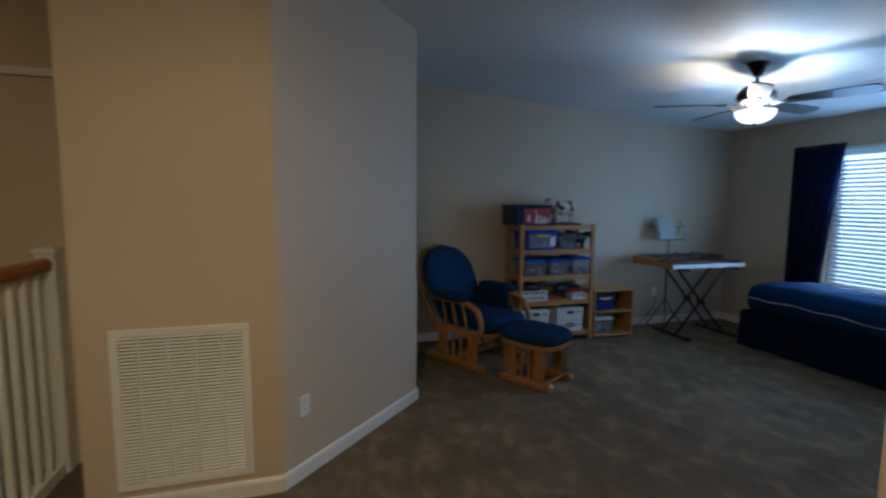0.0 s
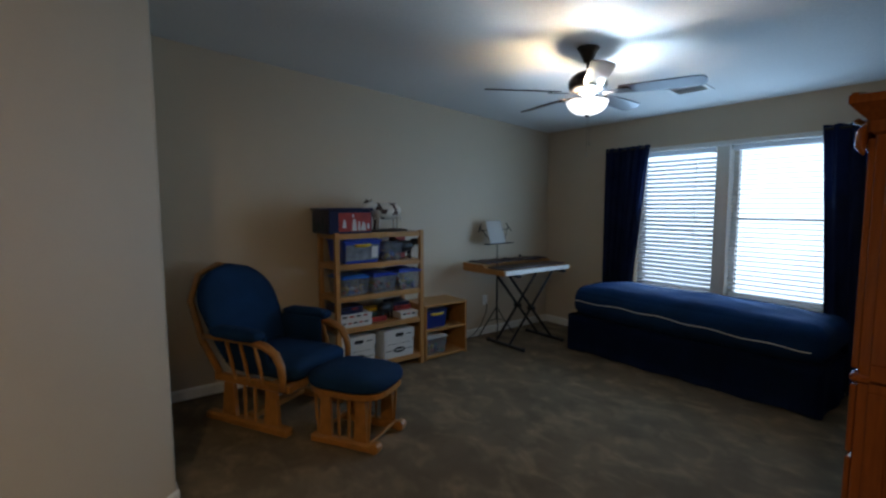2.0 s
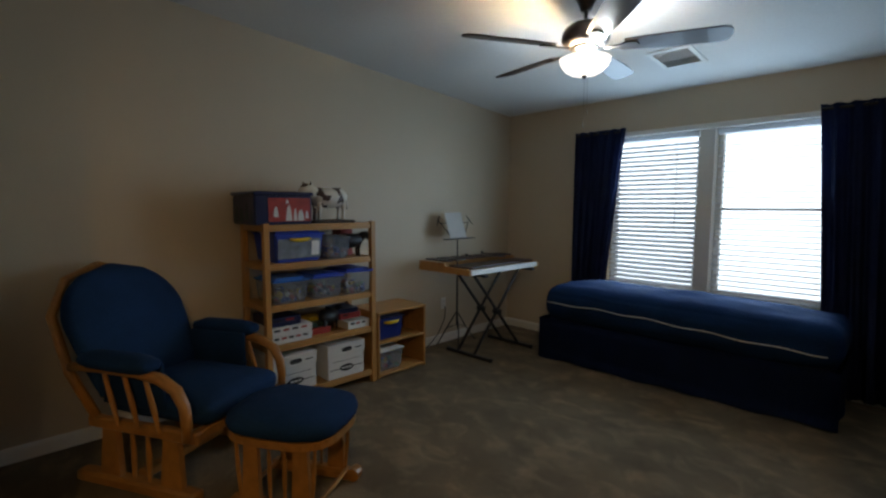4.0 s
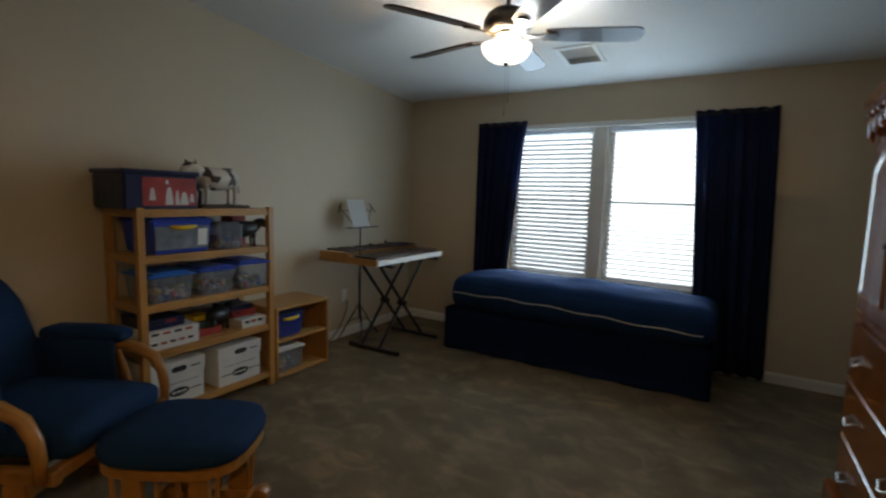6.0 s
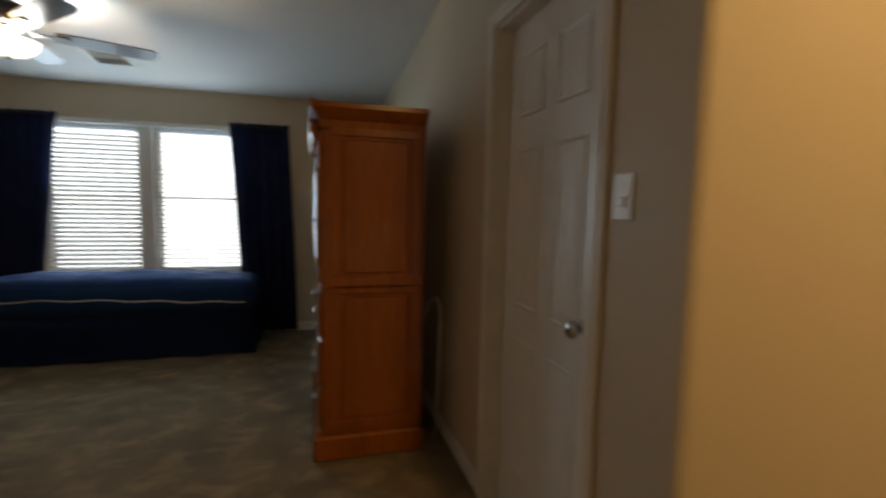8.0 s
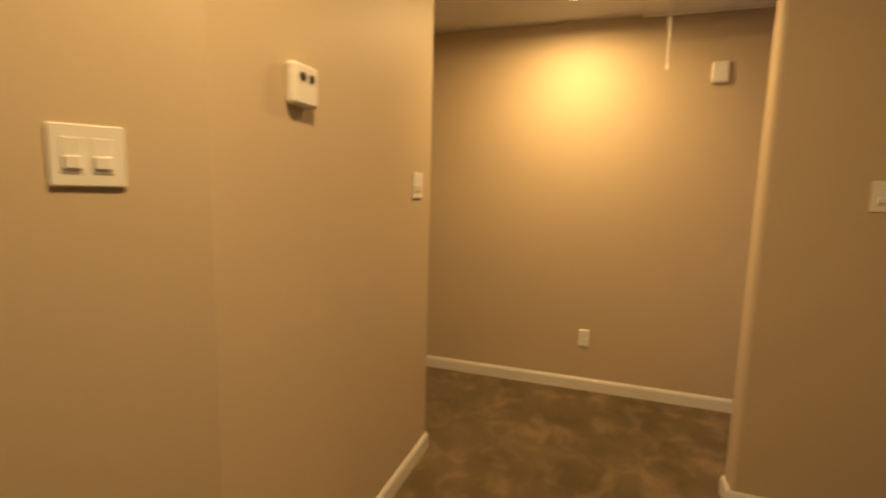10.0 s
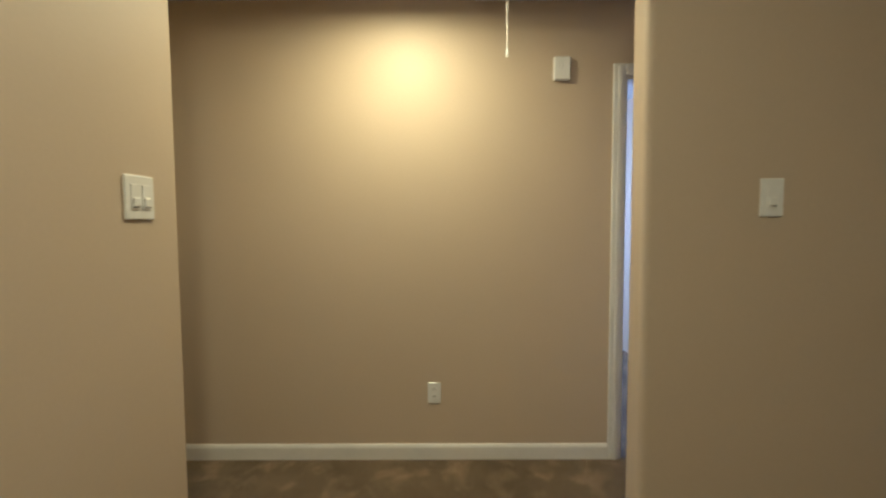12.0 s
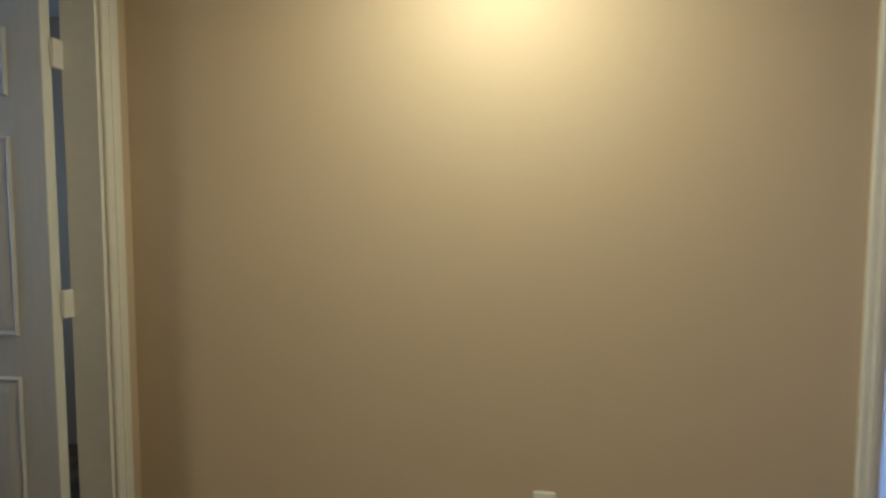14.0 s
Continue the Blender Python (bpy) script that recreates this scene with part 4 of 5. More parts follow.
animal("cow_figurine", (0.22, -2.50, shelf_z(4) + 0.022), 4, 1.10, COW, "brown and white painted cow figurine on a plinth", "figurine", True)
bm = blocks(((0.12, -2.67, shelf_z(4)), (0.32, -2.33, shelf_z(4) + 0.02)), bevel=0.006)
solo("figurine_plinth", bm, material("dark plinth", (0.05, 0.035, 0.025), 0.7, grain=0.2, grain_scale=30), "dark wooden plinth under the cow figurine", "plinth")

storage_bin((0.21, -2.82, shelf_z(3)), 0.33, 0.36, 0.21, BLUE_PL, BLUE_PL, "large blue bin with a clear front and yellow handle", 2, YELLOW_PL, toys=None, window=True)
storage_bin((0.25, -2.51, shelf_z(3)), 0.24, 0.19, 0.17, GREY_PL, GREY_PL, "small smoky grey tub with a lid", 3)
bm = blocks(((0.08, -2.39, shelf_z(3)), (0.20, -2.28, shelf_z(3) + 0.20)), bevel=0.003)
solo("game_box", bm, RED, "upright red and dark game box on the shelf", "box")
animal("bull_figurine", (0.29, -2.375, shelf_z(3)), 172, 0.80, BLACK, "small black bull figurine on the shelf", "figurine")
storage_bin((0.23, -2.89, shelf_z(2)), 0.30, 0.25, 0.175, CLEAR_PL, CYAN_PL, "clear shoebox bin with a bright blue lid", 4)
storage_bin((0.23, -2.61, shelf_z(2)), 0.30, 0.24, 0.175, CLEAR_PL, BLUE_PL, "clear shoebox bin with a blue lid", 5, toys=TOYS_B)
storage_bin((0.23, -2.345, shelf_z(2)), 0.30, 0.24, 0.19, CLEAR_PL, BLUE_PL, "clear bin heaped with coloured toys under a blue lid", 6)


def game_box(x0, y0, z, dx, dy, h, mat, label, bars=0):
    ob = thing("game_box", (x0, y0, z), label, "box", group="board game boxes")
    part("box", blocks(((0, 0, 0), (dx, dy, h * 0.45)), bevel=0.002), mat, ob)
    part("lid", blocks(((-0.002, -0.002, h * 0.45 + 0.001), (dx + 0.002, dy + 0.002, h)), bevel=0.002), mat, ob)
    for k in range(bars):
        y = 0.02 + (dy - 0.04) * k / max(1, bars)
        part("print_bar", blocks(((dx + 0.0025, y, h * 0.56), (dx + 0.0035, y + (dy - 0.05) / bars * 0.7, h * 0.82))), RED if k % 2 else INK, ob, "printed bar")
    return ob


Z1 = shelf_z(1)
game_box(0.05, -3.03, Z1, 0.30, 0.30, 0.055, CARD, "white board game box with red and black print", 5)
game_box(0.05, -3.03, Z1 + 0.056, 0.30, 0.30, 0.055, CARD, "white board game box with coloured print", 4)
game_box(0.05, -3.02, Z1 + 0.113, 0.27, 0.22, 0.06, NAVY_PL, "dark blue board game box on the stack", 2)
game_box(0.10, -2.70, Z1, 0.20, 0.15, 0.045, RED, "small red game box")
game_box(0.10, -2.70, Z1 + 0.046, 0.18, 0.14, 0.04, material("dark green box", (0.02, 0.05, 0.03), 0.5, grain=0.1), "small dark green box")
game_box(0.12, -2.69, Z1 + 0.088, 0.12, 0.11, 0.03, YELLOW_PL, "small yellow box on the stack")
game_box(0.06, -2.43, Z1, 0.29, 0.19, 0.06, CARD, "white game box with dark print", 3)
game_box(0.06, -2.44, Z1 + 0.061, 0.2, 0.18, 0.045, RED, "red and blue box on the white game box", 2)
game_box(0.06, -2.45, Z1 + 0.107, 0.2, 0.17, 0.035, NAVY_PL, "dark box on the stack")
animal("toy_dog", (0.25, -2.535, Z1), 200, 0.72, BLACK, "dark toy animal among the games", "toy")


def file_box(y, label):
    ob = thing("file_box", (0.20, y, shelf_z(0)), label, "file box", group="cardboard file boxes")
    part("box", blocks(((-0.17, -0.155, 0), (0.165, 0.155, 0.25)), bevel=0.003), CARD, ob)
    part("lid", blocks(((-0.176, -0.161, 0.17), (0.171, 0.161, 0.256)), bevel=0.003), CARD, ob)
    bm = bmesh.new()
    pts = [(0.045 * math.copysign(abs(math.cos(a)) ** 0.5, math.cos(a)), 0.21 + 0.017 * math.copysign(abs(math.sin(a)) ** 0.7, math.sin(a))) for a in [2 * math.pi * k / 16 for k in range(16)]]
    prism(bm, pts, 0.1712, 0.1725, "x")
    part("hand_hole", bm, INK, ob, "dark oval hand hole")
    for y0, y1, z0, z1 in ((-0.14, 0.14, 0.066, 0.072), (0.07, 0.13, 0.205, 0.213), (-0.12, 0.12, 0.125, 0.128)):
        part("print_line", blocks(((0.1652 if z1 < 0.17 else 0.1712, y0, z0), (0.1662 if z1 < 0.17 else 0.1722, y1, z1))), INK, ob, "black printed line")
    bm = bmesh.new()
    pts = [(0.06 * math.cos(a), 0.07 + 0.026 * math.sin(a)) for a in [2 * math.pi * k / 20 for k in range(20)]]
    prism(bm, pts, 0.1664, 0.1672, "x")
    part("print_oval", bm, INK, ob, "black printed oval")
    bm = bmesh.new()
    for dy in (-0.03, 0.0, 0.03):
        block(bm, (0.1674, dy - 0.012, 0.064), (0.168, dy + 0.012, 0.076))
    part("print_bars", bm, CARD, ob, "pale bars in the oval")


file_box(-2.87, "white cardboard file box with black print")
file_box(-2.46, "white cardboard file box beside its twin")

cube = thing("cube_shelf", (0, 0, 0), "small pine two-tier cubby holding two bins", "shelf")
CY0, CY1 = -2.168, -1.66
for lo, hi, m in (((0.0, CY0, 0), (0.372, CY0 + 0.018, 0.518), PINE), ((0.0, CY1 - 0.018, 0), (0.372, CY1, 0.518), PINE)):
    part("side_panel", blocks((lo, hi), bevel=0.002), m, cube)
part("top_panel", blocks(((0.0, CY0 - 0.002, 0.518), (0.378, CY1 + 0.002, 0.537)), bevel=0.003), PINE_X, cube)
part("shelf_board", blocks(((0.0, CY0 + 0.018, 0.275), (0.368, CY1 - 0.018, 0.293)), bevel=0.002), PINE_X, cube)
part("bottom_board", blocks(((0.0, CY0 + 0.018, 0.012), (0.368, CY1 - 0.018, 0.030)), bevel=0.002), PINE_X, cube)
part("back_panel", blocks(((0.002, CY0 + 0.018, 0.031), (0.008, CY1 - 0.018, 0.517))), PINE, cube)
storage_bin((0.20, -2.01, 0.293), 0.28, 0.26, 0.20, DEEP_PL, NAVY_PL, "blue tub with a dark lid and yellow handle", 11, YELLOW_PL, toys=None)
storage_bin((0.20, -2.01, 0.030), 0.28, 0.25, 0.19, CLEAR_PL, CARD, "clear tub with a white lid in the cubby", 12, toys=TOYS_B)


# ---- tuned percussion on a folding stand ----
def xylophone():
    ob = thing("xylophone", (0, 0, 0), "wooden bar xylophone with dark bars on an X stand", "xylophone")
    z0, y0, y1 = 0.79, -1.45, -0.43
    bm = bmesh.new()
    prism(bm, [(0.06, z0), (0.69, z0), (0.69, z0 + 0.048), (0.40, z0 + 0.056), (0.385, z0 + 0.085), (0.06, z0 + 0.085)], y0, y0 + 0.022, "y")
    part("end_panel", bm, PINE, ob, "pale pine end panel")
    bm = bmesh.new()
    prism(bm, [(0.10, z0), (0.69, z0), (0.69, z0 + 0.048), (0.40, z0 + 0.056), (0.385, z0 + 0.085), (0.10, z0 + 0.085)], y1 - 0.022, y1, "y")
    part("end_panel", bm, PINE, ob)
    part("front_rail", blocks(((0.672, y0 + 0.022, z0), (0.692, y1 - 0.022, z0 + 0.046)), bevel=0.003), TRIM, ob, "white front rail")
    for x in (0.44, 0.37, 0.08):
        part("bar_rail", blocks(((x, y0 + 0.022, z0 + 0.004), (x + 0.02, y1 - 0.022, z0 + 0.05)), bevel=0.002), PINE_X, ob)
    bars = material("dark rosewood bar", (0.045, 0.018, 0.014), 0.35, grain=0.2, grain_scale=20, stretch=(1, 8, 8), coat=0.2, random_value=0.15)
    n = 22
    step = (y1 - y0 - 0.06) / n
    for k in range(n):
        y = y0 + 0.03 + k * step
        cut = 0.10 * k / n
        part("tone_bar", blocks(((0.42 + cut * 0.2, y, z0 + 0.052), (0.668 - cut * 0.3, y + step * 0.88, z0 + 0.068)), bevel=0.002), bars, ob)
        if k % 7 not in (2, 6):
            part("tone_bar", blocks(((0.09 + cut, y + step * 0.5, z0 + 0.088), (0.37, y + step * 1.3, z0 + 0.102)), bevel=0.002), bars, ob)
    for s in ((0.30, -1.06, 0.55, -0.78), (0.22, -0.74, 0.46, -0.60)):
        bm = bmesh.new()
        tube(bm, [(s[0], s[1], z0 + 0.118), (s[2], s[3], z0 + 0.108)], 0.004, 6)
        lathe(bm, [(0.0, -0.016), (0.011, -0.012), (0.016, 0.0), (0.011, 0.012), (0.0, 0.016)], 12, (s[0], s[1], z0 + 0.122))
        mal = solo("mallet", bm, BLACK, "dark-headed mallet lying on the tone bars", "mallet", "mallets", smooth=True)
    st = thing("folding_stand", (0, 0, 0), "black tubular double X keyboard stand", "stand")
    for y in (-1.22, -0.60):
        bm = bmesh.new()
        block(bm, (0.22, y - 0.018, 0.004), (0.75, y + 0.018, 0.034), 0.006)
        part("foot", bm, BLACK, st)
        for x in (0.22, 0.74):
            part("foot_cap", blocks(((x - 0.012, y - 0.021, 0.0), (x + 0.012, y + 0.021, 0.038)), bevel=0.006), BLACK, st)
    for x in (0.36, 0.56):
        for a, b, dx in (((-1.22, 0.03), (-0.56, 0.765), -0.014), ((-0.60, 0.03), (-1.26, 0.765), 0.014)):
            bm = bmesh.new()
            tube(bm, [(x + dx, a[0], a[1]), (x + dx, b[0], b[1])], 0.014, 8)
            part("leg", bm, BLACK, st)
        bm = bmesh.new()
        lathe(bm, [(0.0, -0.04), (0.026, -0.038), (0.026, 0.038), (0.0, 0.04)], 12, (x, -0.91, 0.385), "x")
        part("pivot", bm, BLACK, st)
    for y in (-1.26, -0.56):
        part("support_arm", blocks(((0.20, y - 0.02, 0.762), (0.68, y + 0.02, 0.789)), bevel=0.006), BLACK, st)
        part("end_cap", blocks(((0.68, y - 0.024, 0.760), (0.72, y + 0.024, 0.789)), bevel=0.006), BLACK, st)


xylophone()
ms = thing("music_stand", (0.16, -1.04, 0), "black folding music stand holding sheet music", "music stand")
ms.scale = (1, 1, 0.965)
bm = bmesh.new()
tube(bm, [(0, 0, 0.22), (0, 0, 0.70)], 0.009, 8)
tube(bm, [(0, 0, 0.70), (0, 0, 1.10)], 0.006, 8)
part("pole", bm, BLACK, ms)
for a in (90, 210, 330):
    c, s = math.cos(radians(a)), math.sin(radians(a))
    bm = bmesh.new()
    tube(bm, [(0, 0, 0.36), (c * 0.13 * 0.75, s * 0.13, 0.17), (c * 0.27 * 0.6, s * 0.27, 0.006)], 0.006, 6)
    tube(bm, [(0, 0, 0.22), (c * 0.13 * 0.72, s * 0.125, 0.175)], 0.004, 6)
    part("leg", bm, BLACK, ms)
part("ledge", blocks(((0.0, -0.20, 1.10), (0.06, 0.20, 1.108)), bevel=0.002), BLACK, ms)
bm = bmesh.new()
for y, z1 in ((-0.22, 1.30), (0.22, 1.28), (-0.10, 1.33), (0.10, 1.33)):
    tube(bm, [(0.02, y * 0.35, 1.10), (-0.06, y, z1)], 0.004, 6)
tube(bm, [(-0.045, -0.20, 1.26), (-0.045, 0.20, 1.26)], 0.004, 6)
tube(bm, [(-0.03, -0.25, 1.24), (-0.06, -0.19, 1.33)], 0.005, 6)
tube(bm, [(-0.03, 0.25, 1.24), (-0.06, 0.19, 1.33)], 0.005, 6)
part("desk_frame", bm, BLACK, ms)
bm = bmesh.new()
g = [[bm.verts.new((0.035 - 0.085 * v + 0.006 * math.sin(u * 3.1), -0.135 + 0.23 * u, 1.110 + 0.245 * v)) for u in (0, 0.25, 0.5, 0.75, 1)] for v in (0, 0.5, 1)]
for a, b in zip(g, g[1:]):
    for i in range(4):
        bm.faces.new((a[i], a[i + 1], b[i + 1], b[i]))
bmesh.ops.solidify(bm, geom=list(bm.faces), thickness=0.003)
sheet = solo("sheet_music", bm, WHITE, "white sheet music leaning on the stand", "paper")
sheet.matrix_world = pose(0.16, -1.04, -0.038)


# ---- bed, curtains ----
def bed():
    ob = thing("bed", (0, 0, 0), "single bed under a navy bedspread with pale piping", "bed")
    bm = bmesh.new()
    X0, X1, Y0, Y1 = 0.94, 3.05, -0.77, -0.12
    n = 90
    rings = []
    per = [(X0, Y1), (X0, Y0), (X1, Y0 + 0.03), (X1, Y1)]
    pts = []
    for (ax, ay), (bx, by) in zip(per, per[1:]):
        L = math.hypot(bx - ax, by - ay)
        k = max(8, int(L / 0.035))
        for i in range(k):
            t = i / k
            pts.append((ax + (bx - ax) * t, ay + (by - ay) * t, (by - ay) / L, -(bx - ax) / L))
    pts.append((*per[-1], 1.0, 0.0))
    levels = [0.012, 0.10, 0.20, 0.30, 0.375]
    for z in levels:
        row = []
        for i, (x, y, nx, ny) in enumerate(pts):
            w = (0.012 * math.sin(i * 0.55) + 0.010 * noise.noise(Vector((x * 3, y * 3, 2)))) * (1 - z / 0.42)
            row.append(bm.verts.new((x - nx * w, y - ny * w, z + (0.012 * noise.noise(Vector((x * 2, y, 5))) if z < 0.02 else 0))))
        rings.append(row)
    for a, b in zip(rings, rings[1:]):
        for k in range(len(a) - 1):
            bm.faces.new((a[k], a[k + 1], b[k + 1], b[k]))
    bmesh.ops.solidify(bm, geom=list(bm.faces), thickness=0.008)
    part("bed_skirt", bm, SKIRT, ob, "navy gathered bed skirt", True)
    part("box_spring", blocks(((X0 + 0.04, Y0 + 0.07, 0.12), (X1 - 0.04, Y1 + 0.04, 0.372)), bevel=0.02), NAVY, ob)
    bm = bmesh.new()
    cushion(bm, (0.97, -0.79, 0.38), (3.06, -0.10, 0.655), 0.055, 40, corner=0.11)
    for v in bm.verts:
        v.co.z += 0.014 * noise.noise(Vector((v.co.x * 4, v.co.y * 4, 0))) + 0.007 * noise.noise(Vector((v.co.x * 13, v.co.y * 9, 4))) + 0.02 * math.exp(-((v.co.x - 1.24) / 0.35) ** 2) * (1 if v.co.z > 0.6 else 0)
    part("bedspread", bm, SPREAD, ob, "navy cotton bedspread", True)
    bm = bmesh.new()
    line = []
    for k in range(41):
        t = k / 40
        x = 0.99 + t * 2.04
        y = -0.797 + 0.07 * (max(0, abs(t - 0.5) - 0.46) / 0.04) ** 2
        line.append((x, y, 0.525 + 0.016 * math.sin(t * 5.0) - 0.03 * t + 0.006 * math.sin(t * 31)))
    tube(bm, line, 0.0045, 6)
    part("piping", bm, PIPING, ob, "pale piping along the edge")


bed()


def curtain(x0t, x1t, x0b, x1b, zb, label, seed):
    ob = thing("curtain", (0, 0, 0), label, "curtain", group="window curtains")
    bm = bmesh.new()
    rows, n, folds = [], 96, 5
    rnd = random.Random(seed)
    ph = [rnd.uniform(0, 6.28) for _ in range(4)]
    for j in range(17):
        v = j / 16
        z = 2.10 + (zb - 2.10) * v
        ease = v ** 0.9
        a, b = x0t + (x0b - x0t) * ease, x1t + (x1b - x1t) * ease
        row = []
        for i in range(n + 1):
            u = i / n
            wob = math.sin(u * folds * 6.283 + ph[0] + 0.8 * math.sin(v * 2 + ph[1])) + 0.35 * math.sin(u * folds * 2.3 * 6.283 + ph[2])
            amp = 0.016 + 0.014 * v
            top = 0.004 * math.sin(u * 40 + ph[3]) if j == 0 else 0
            row.append(bm.verts.new((a + (b - a) * u, -0.075 + amp * wob, z + top)))
        rows.append(row)
    for a, b in zip(rows, rows[1:]):
        for i in range(n):
            bm.faces.new((a[i], a[i + 1], b[i + 1], b[i]))
    bmesh.ops.solidify(bm, geom=list(bm.faces), thickness=0.004)
    part("cloth", bm, NAVY, ob, "", True)
    bm = bmesh.new()
    tube(bm, [(x0t + 0.01, -0.075, 2.07), (x1t - 0.01, -0.075, 2.07)], 0.011, 8)
    part("rod", bm, DARKMETAL, ob)
    for x in (x0t + 0.03,) if x0t < 2 else (x1t - 0.03,):
        part("rod_bracket", blocks(((x - 0.008, -0.075, 2.06), (x + 0.008, -0.002, 2.08))), DARKMETAL, ob)
    return ob


curtain(0.86, 1.37, 0.84, 1.15, 0.03, "navy velvet curtain gathered beside the window", 1)
curtain(2.78, 3.33, 2.89, 3.40, 0.03, "navy velvet curtain hanging to the carpet", 2)


# ---- ceiling fan and register ----
def ceiling_fan():
    ob = thing("ceiling_fan", (1.97, -1.95, -0.045), "dark bronze five-blade ceiling fan with lit glass bowl", "ceiling fan")
    bm = bmesh.new()
    lathe(bm, [(0.012, 2.478), (0.030, 2.480), (0.036, 2.50), (0.058, 2.545), (0.076, 2.570), (0.079, 2.592)], 28)
    part("canopy", bm, DARKMETAL, ob, "", True)
    bm = bmesh.new()
    tube(bm, [(0, 0, 2.41), (0, 0, 2.49)], 0.012, 10)
    part("downrod", bm, DARKMETAL, ob)
    bm = bmesh.new()
    lathe(bm, [(0.0, 2.428), (0.03, 2.426), (0.075, 2.412), (0.11, 2.388), (0.127, 2.355), (0.128, 2.325), (0.115, 2.302), (0.09, 2.290), (0.0, 2.290)], 32)
    part("motor_housing", bm, DARKMETAL, ob, "", True)
    bm = bmesh.new()
    lathe(bm, [(0.0, 2.290), (0.07, 2.290), (0.075, 2.280), (0.05, 2.272), (0.03, 2.262), (0.03, 2.19), (0.0, 2.19)], 28)
    part("switch_housing", bm, CHROME, ob, "", True)
    bm = bmesh.new()
    lathe(bm, [(0.0, 2.141), (0.068, 2.152), (0.099, 2.169), (0.120, 2.192), (0.130, 2.226), (0.136, 2.226), (0.134, 2.214), (0.125, 2.190), (0.104, 2.166), (0.072, 2.148), (0.040, 2.139), (0.0, 2.137)], 32)
    part("glass_bowl", bm, BOWL, ob, "lit frosted glass bowl", True)
    bm = bmesh.new()
    lathe(bm, [(0.0, 2.120), (0.007, 2.122), (0.011, 2.130), (0.017, 2.137), (0.017, 2.141), (0.0, 2.143)], 16)
    part("finial", bm, DARKMETAL, ob)
    for dx, z in ((0.012, 1.93), (-0.006, 1.86)):
        bm = bmesh.new()
        tube(bm, [(dx, 0.012, 2.13), (dx * 1.1, 0.012, z + 0.03)], 0.0012, 5)
        lathe(bm, [(0.0, z), (0.005, z + 0.006), (0.004, z + 0.03), (0.0, z + 0.032)], 8, (dx * 1.1, 0.012, 0))
        part("pull_chain", bm, CHROME, ob)
    blade_mat = material("dark walnut fan blade", (0.05, 0.03, 0.022), 0.32, grain=0.2, grain_scale=14, stretch=(1, 8, 8), coat=0.2)
    pts = [(0.20, -0.048), (0.30, -0.058), (0.50, -0.066), (0.65, -0.068), (0.685, -0.058), (0.702, -0.03), (0.706, 0.0), (0.702, 0.03), (0.685, 0.058), (0.65, 0.068), (0.50, 0.066), (0.30, 0.058), (0.20, 0.048)]
    blade_data = iron_data = None
    for k in range(5):
        m = pose(0, 0, 2.284, 0, 0, 25 + 72 * k)
        if blade_data is None:
            bm = bmesh.new()
            prism(bm, pts, -0.004, 0.004)
            bmesh.ops.transform(bm, matrix=pose(0, 0, 0, -13), verts=bm.verts)
            blade = part("blade", bm, blade_mat, ob)
            blade_data = blade.data
            bm = bmesh.new()
            prism(bm, [(0.10, -0.018), (0.17, -0.014), (0.20, -0.035), (0.26, -0.030), (0.275, 0.0), (0.26, 0.030), (0.20, 0.035), (0.17, 0.014), (0.10, 0.018)], -0.013, -0.006)
            bmesh.ops.transform(bm, matrix=pose(0, 0, 0, -13), verts=bm.verts)
            iron = part("blade_iron", bm, DARKMETAL, ob)
            iron_data = iron.data
        else:
            blade, iron = new("blade", blade_data), new("blade_iron", iron_data)
            blade.parent = iron.parent = ob
        blade.matrix_basis = iron.matrix_basis = m


ceiling_fan()
reg = thing("ceiling_vent", (2.03, -0.755, H), "white louvred ceiling air register", "air vent")
reg.matrix_world = pose(2.03, -0.755, ceiling_height(-0.755), -4.0)
for lo, hi in (((-0.15, -0.19, -0.010), (0.15, -0.155, -0.001)), ((-0.15, 0.155, -0.010), (0.15, 0.19, -0.001)), ((-0.15, -0.155, -0.010), (-0.115, 0.155, -0.001)), ((0.115, -0.155, -0.010), (0.15, 0.155, -0.001))):
    part("frame_bar", blocks((lo, hi), bevel=0.003), TRIM, reg)
part("backing", blocks(((-0.115, -0.155, -0.003), (0.115, 0.155, -0.001))), material("dark duct", (0.06, 0.06, 0.06), 0.9, grain=0.1), reg)
for k in range(9):
    y = -0.14 + k * 0.035
    bm = bmesh.new()
    block(bm, (-0.114, -0.011, -0.001), (0.114, 0.011, 0.001), 0.0, pose(0, y, -0.009, 40 if k > 4 else -40))
    part("slat", bm, TRIM, reg)


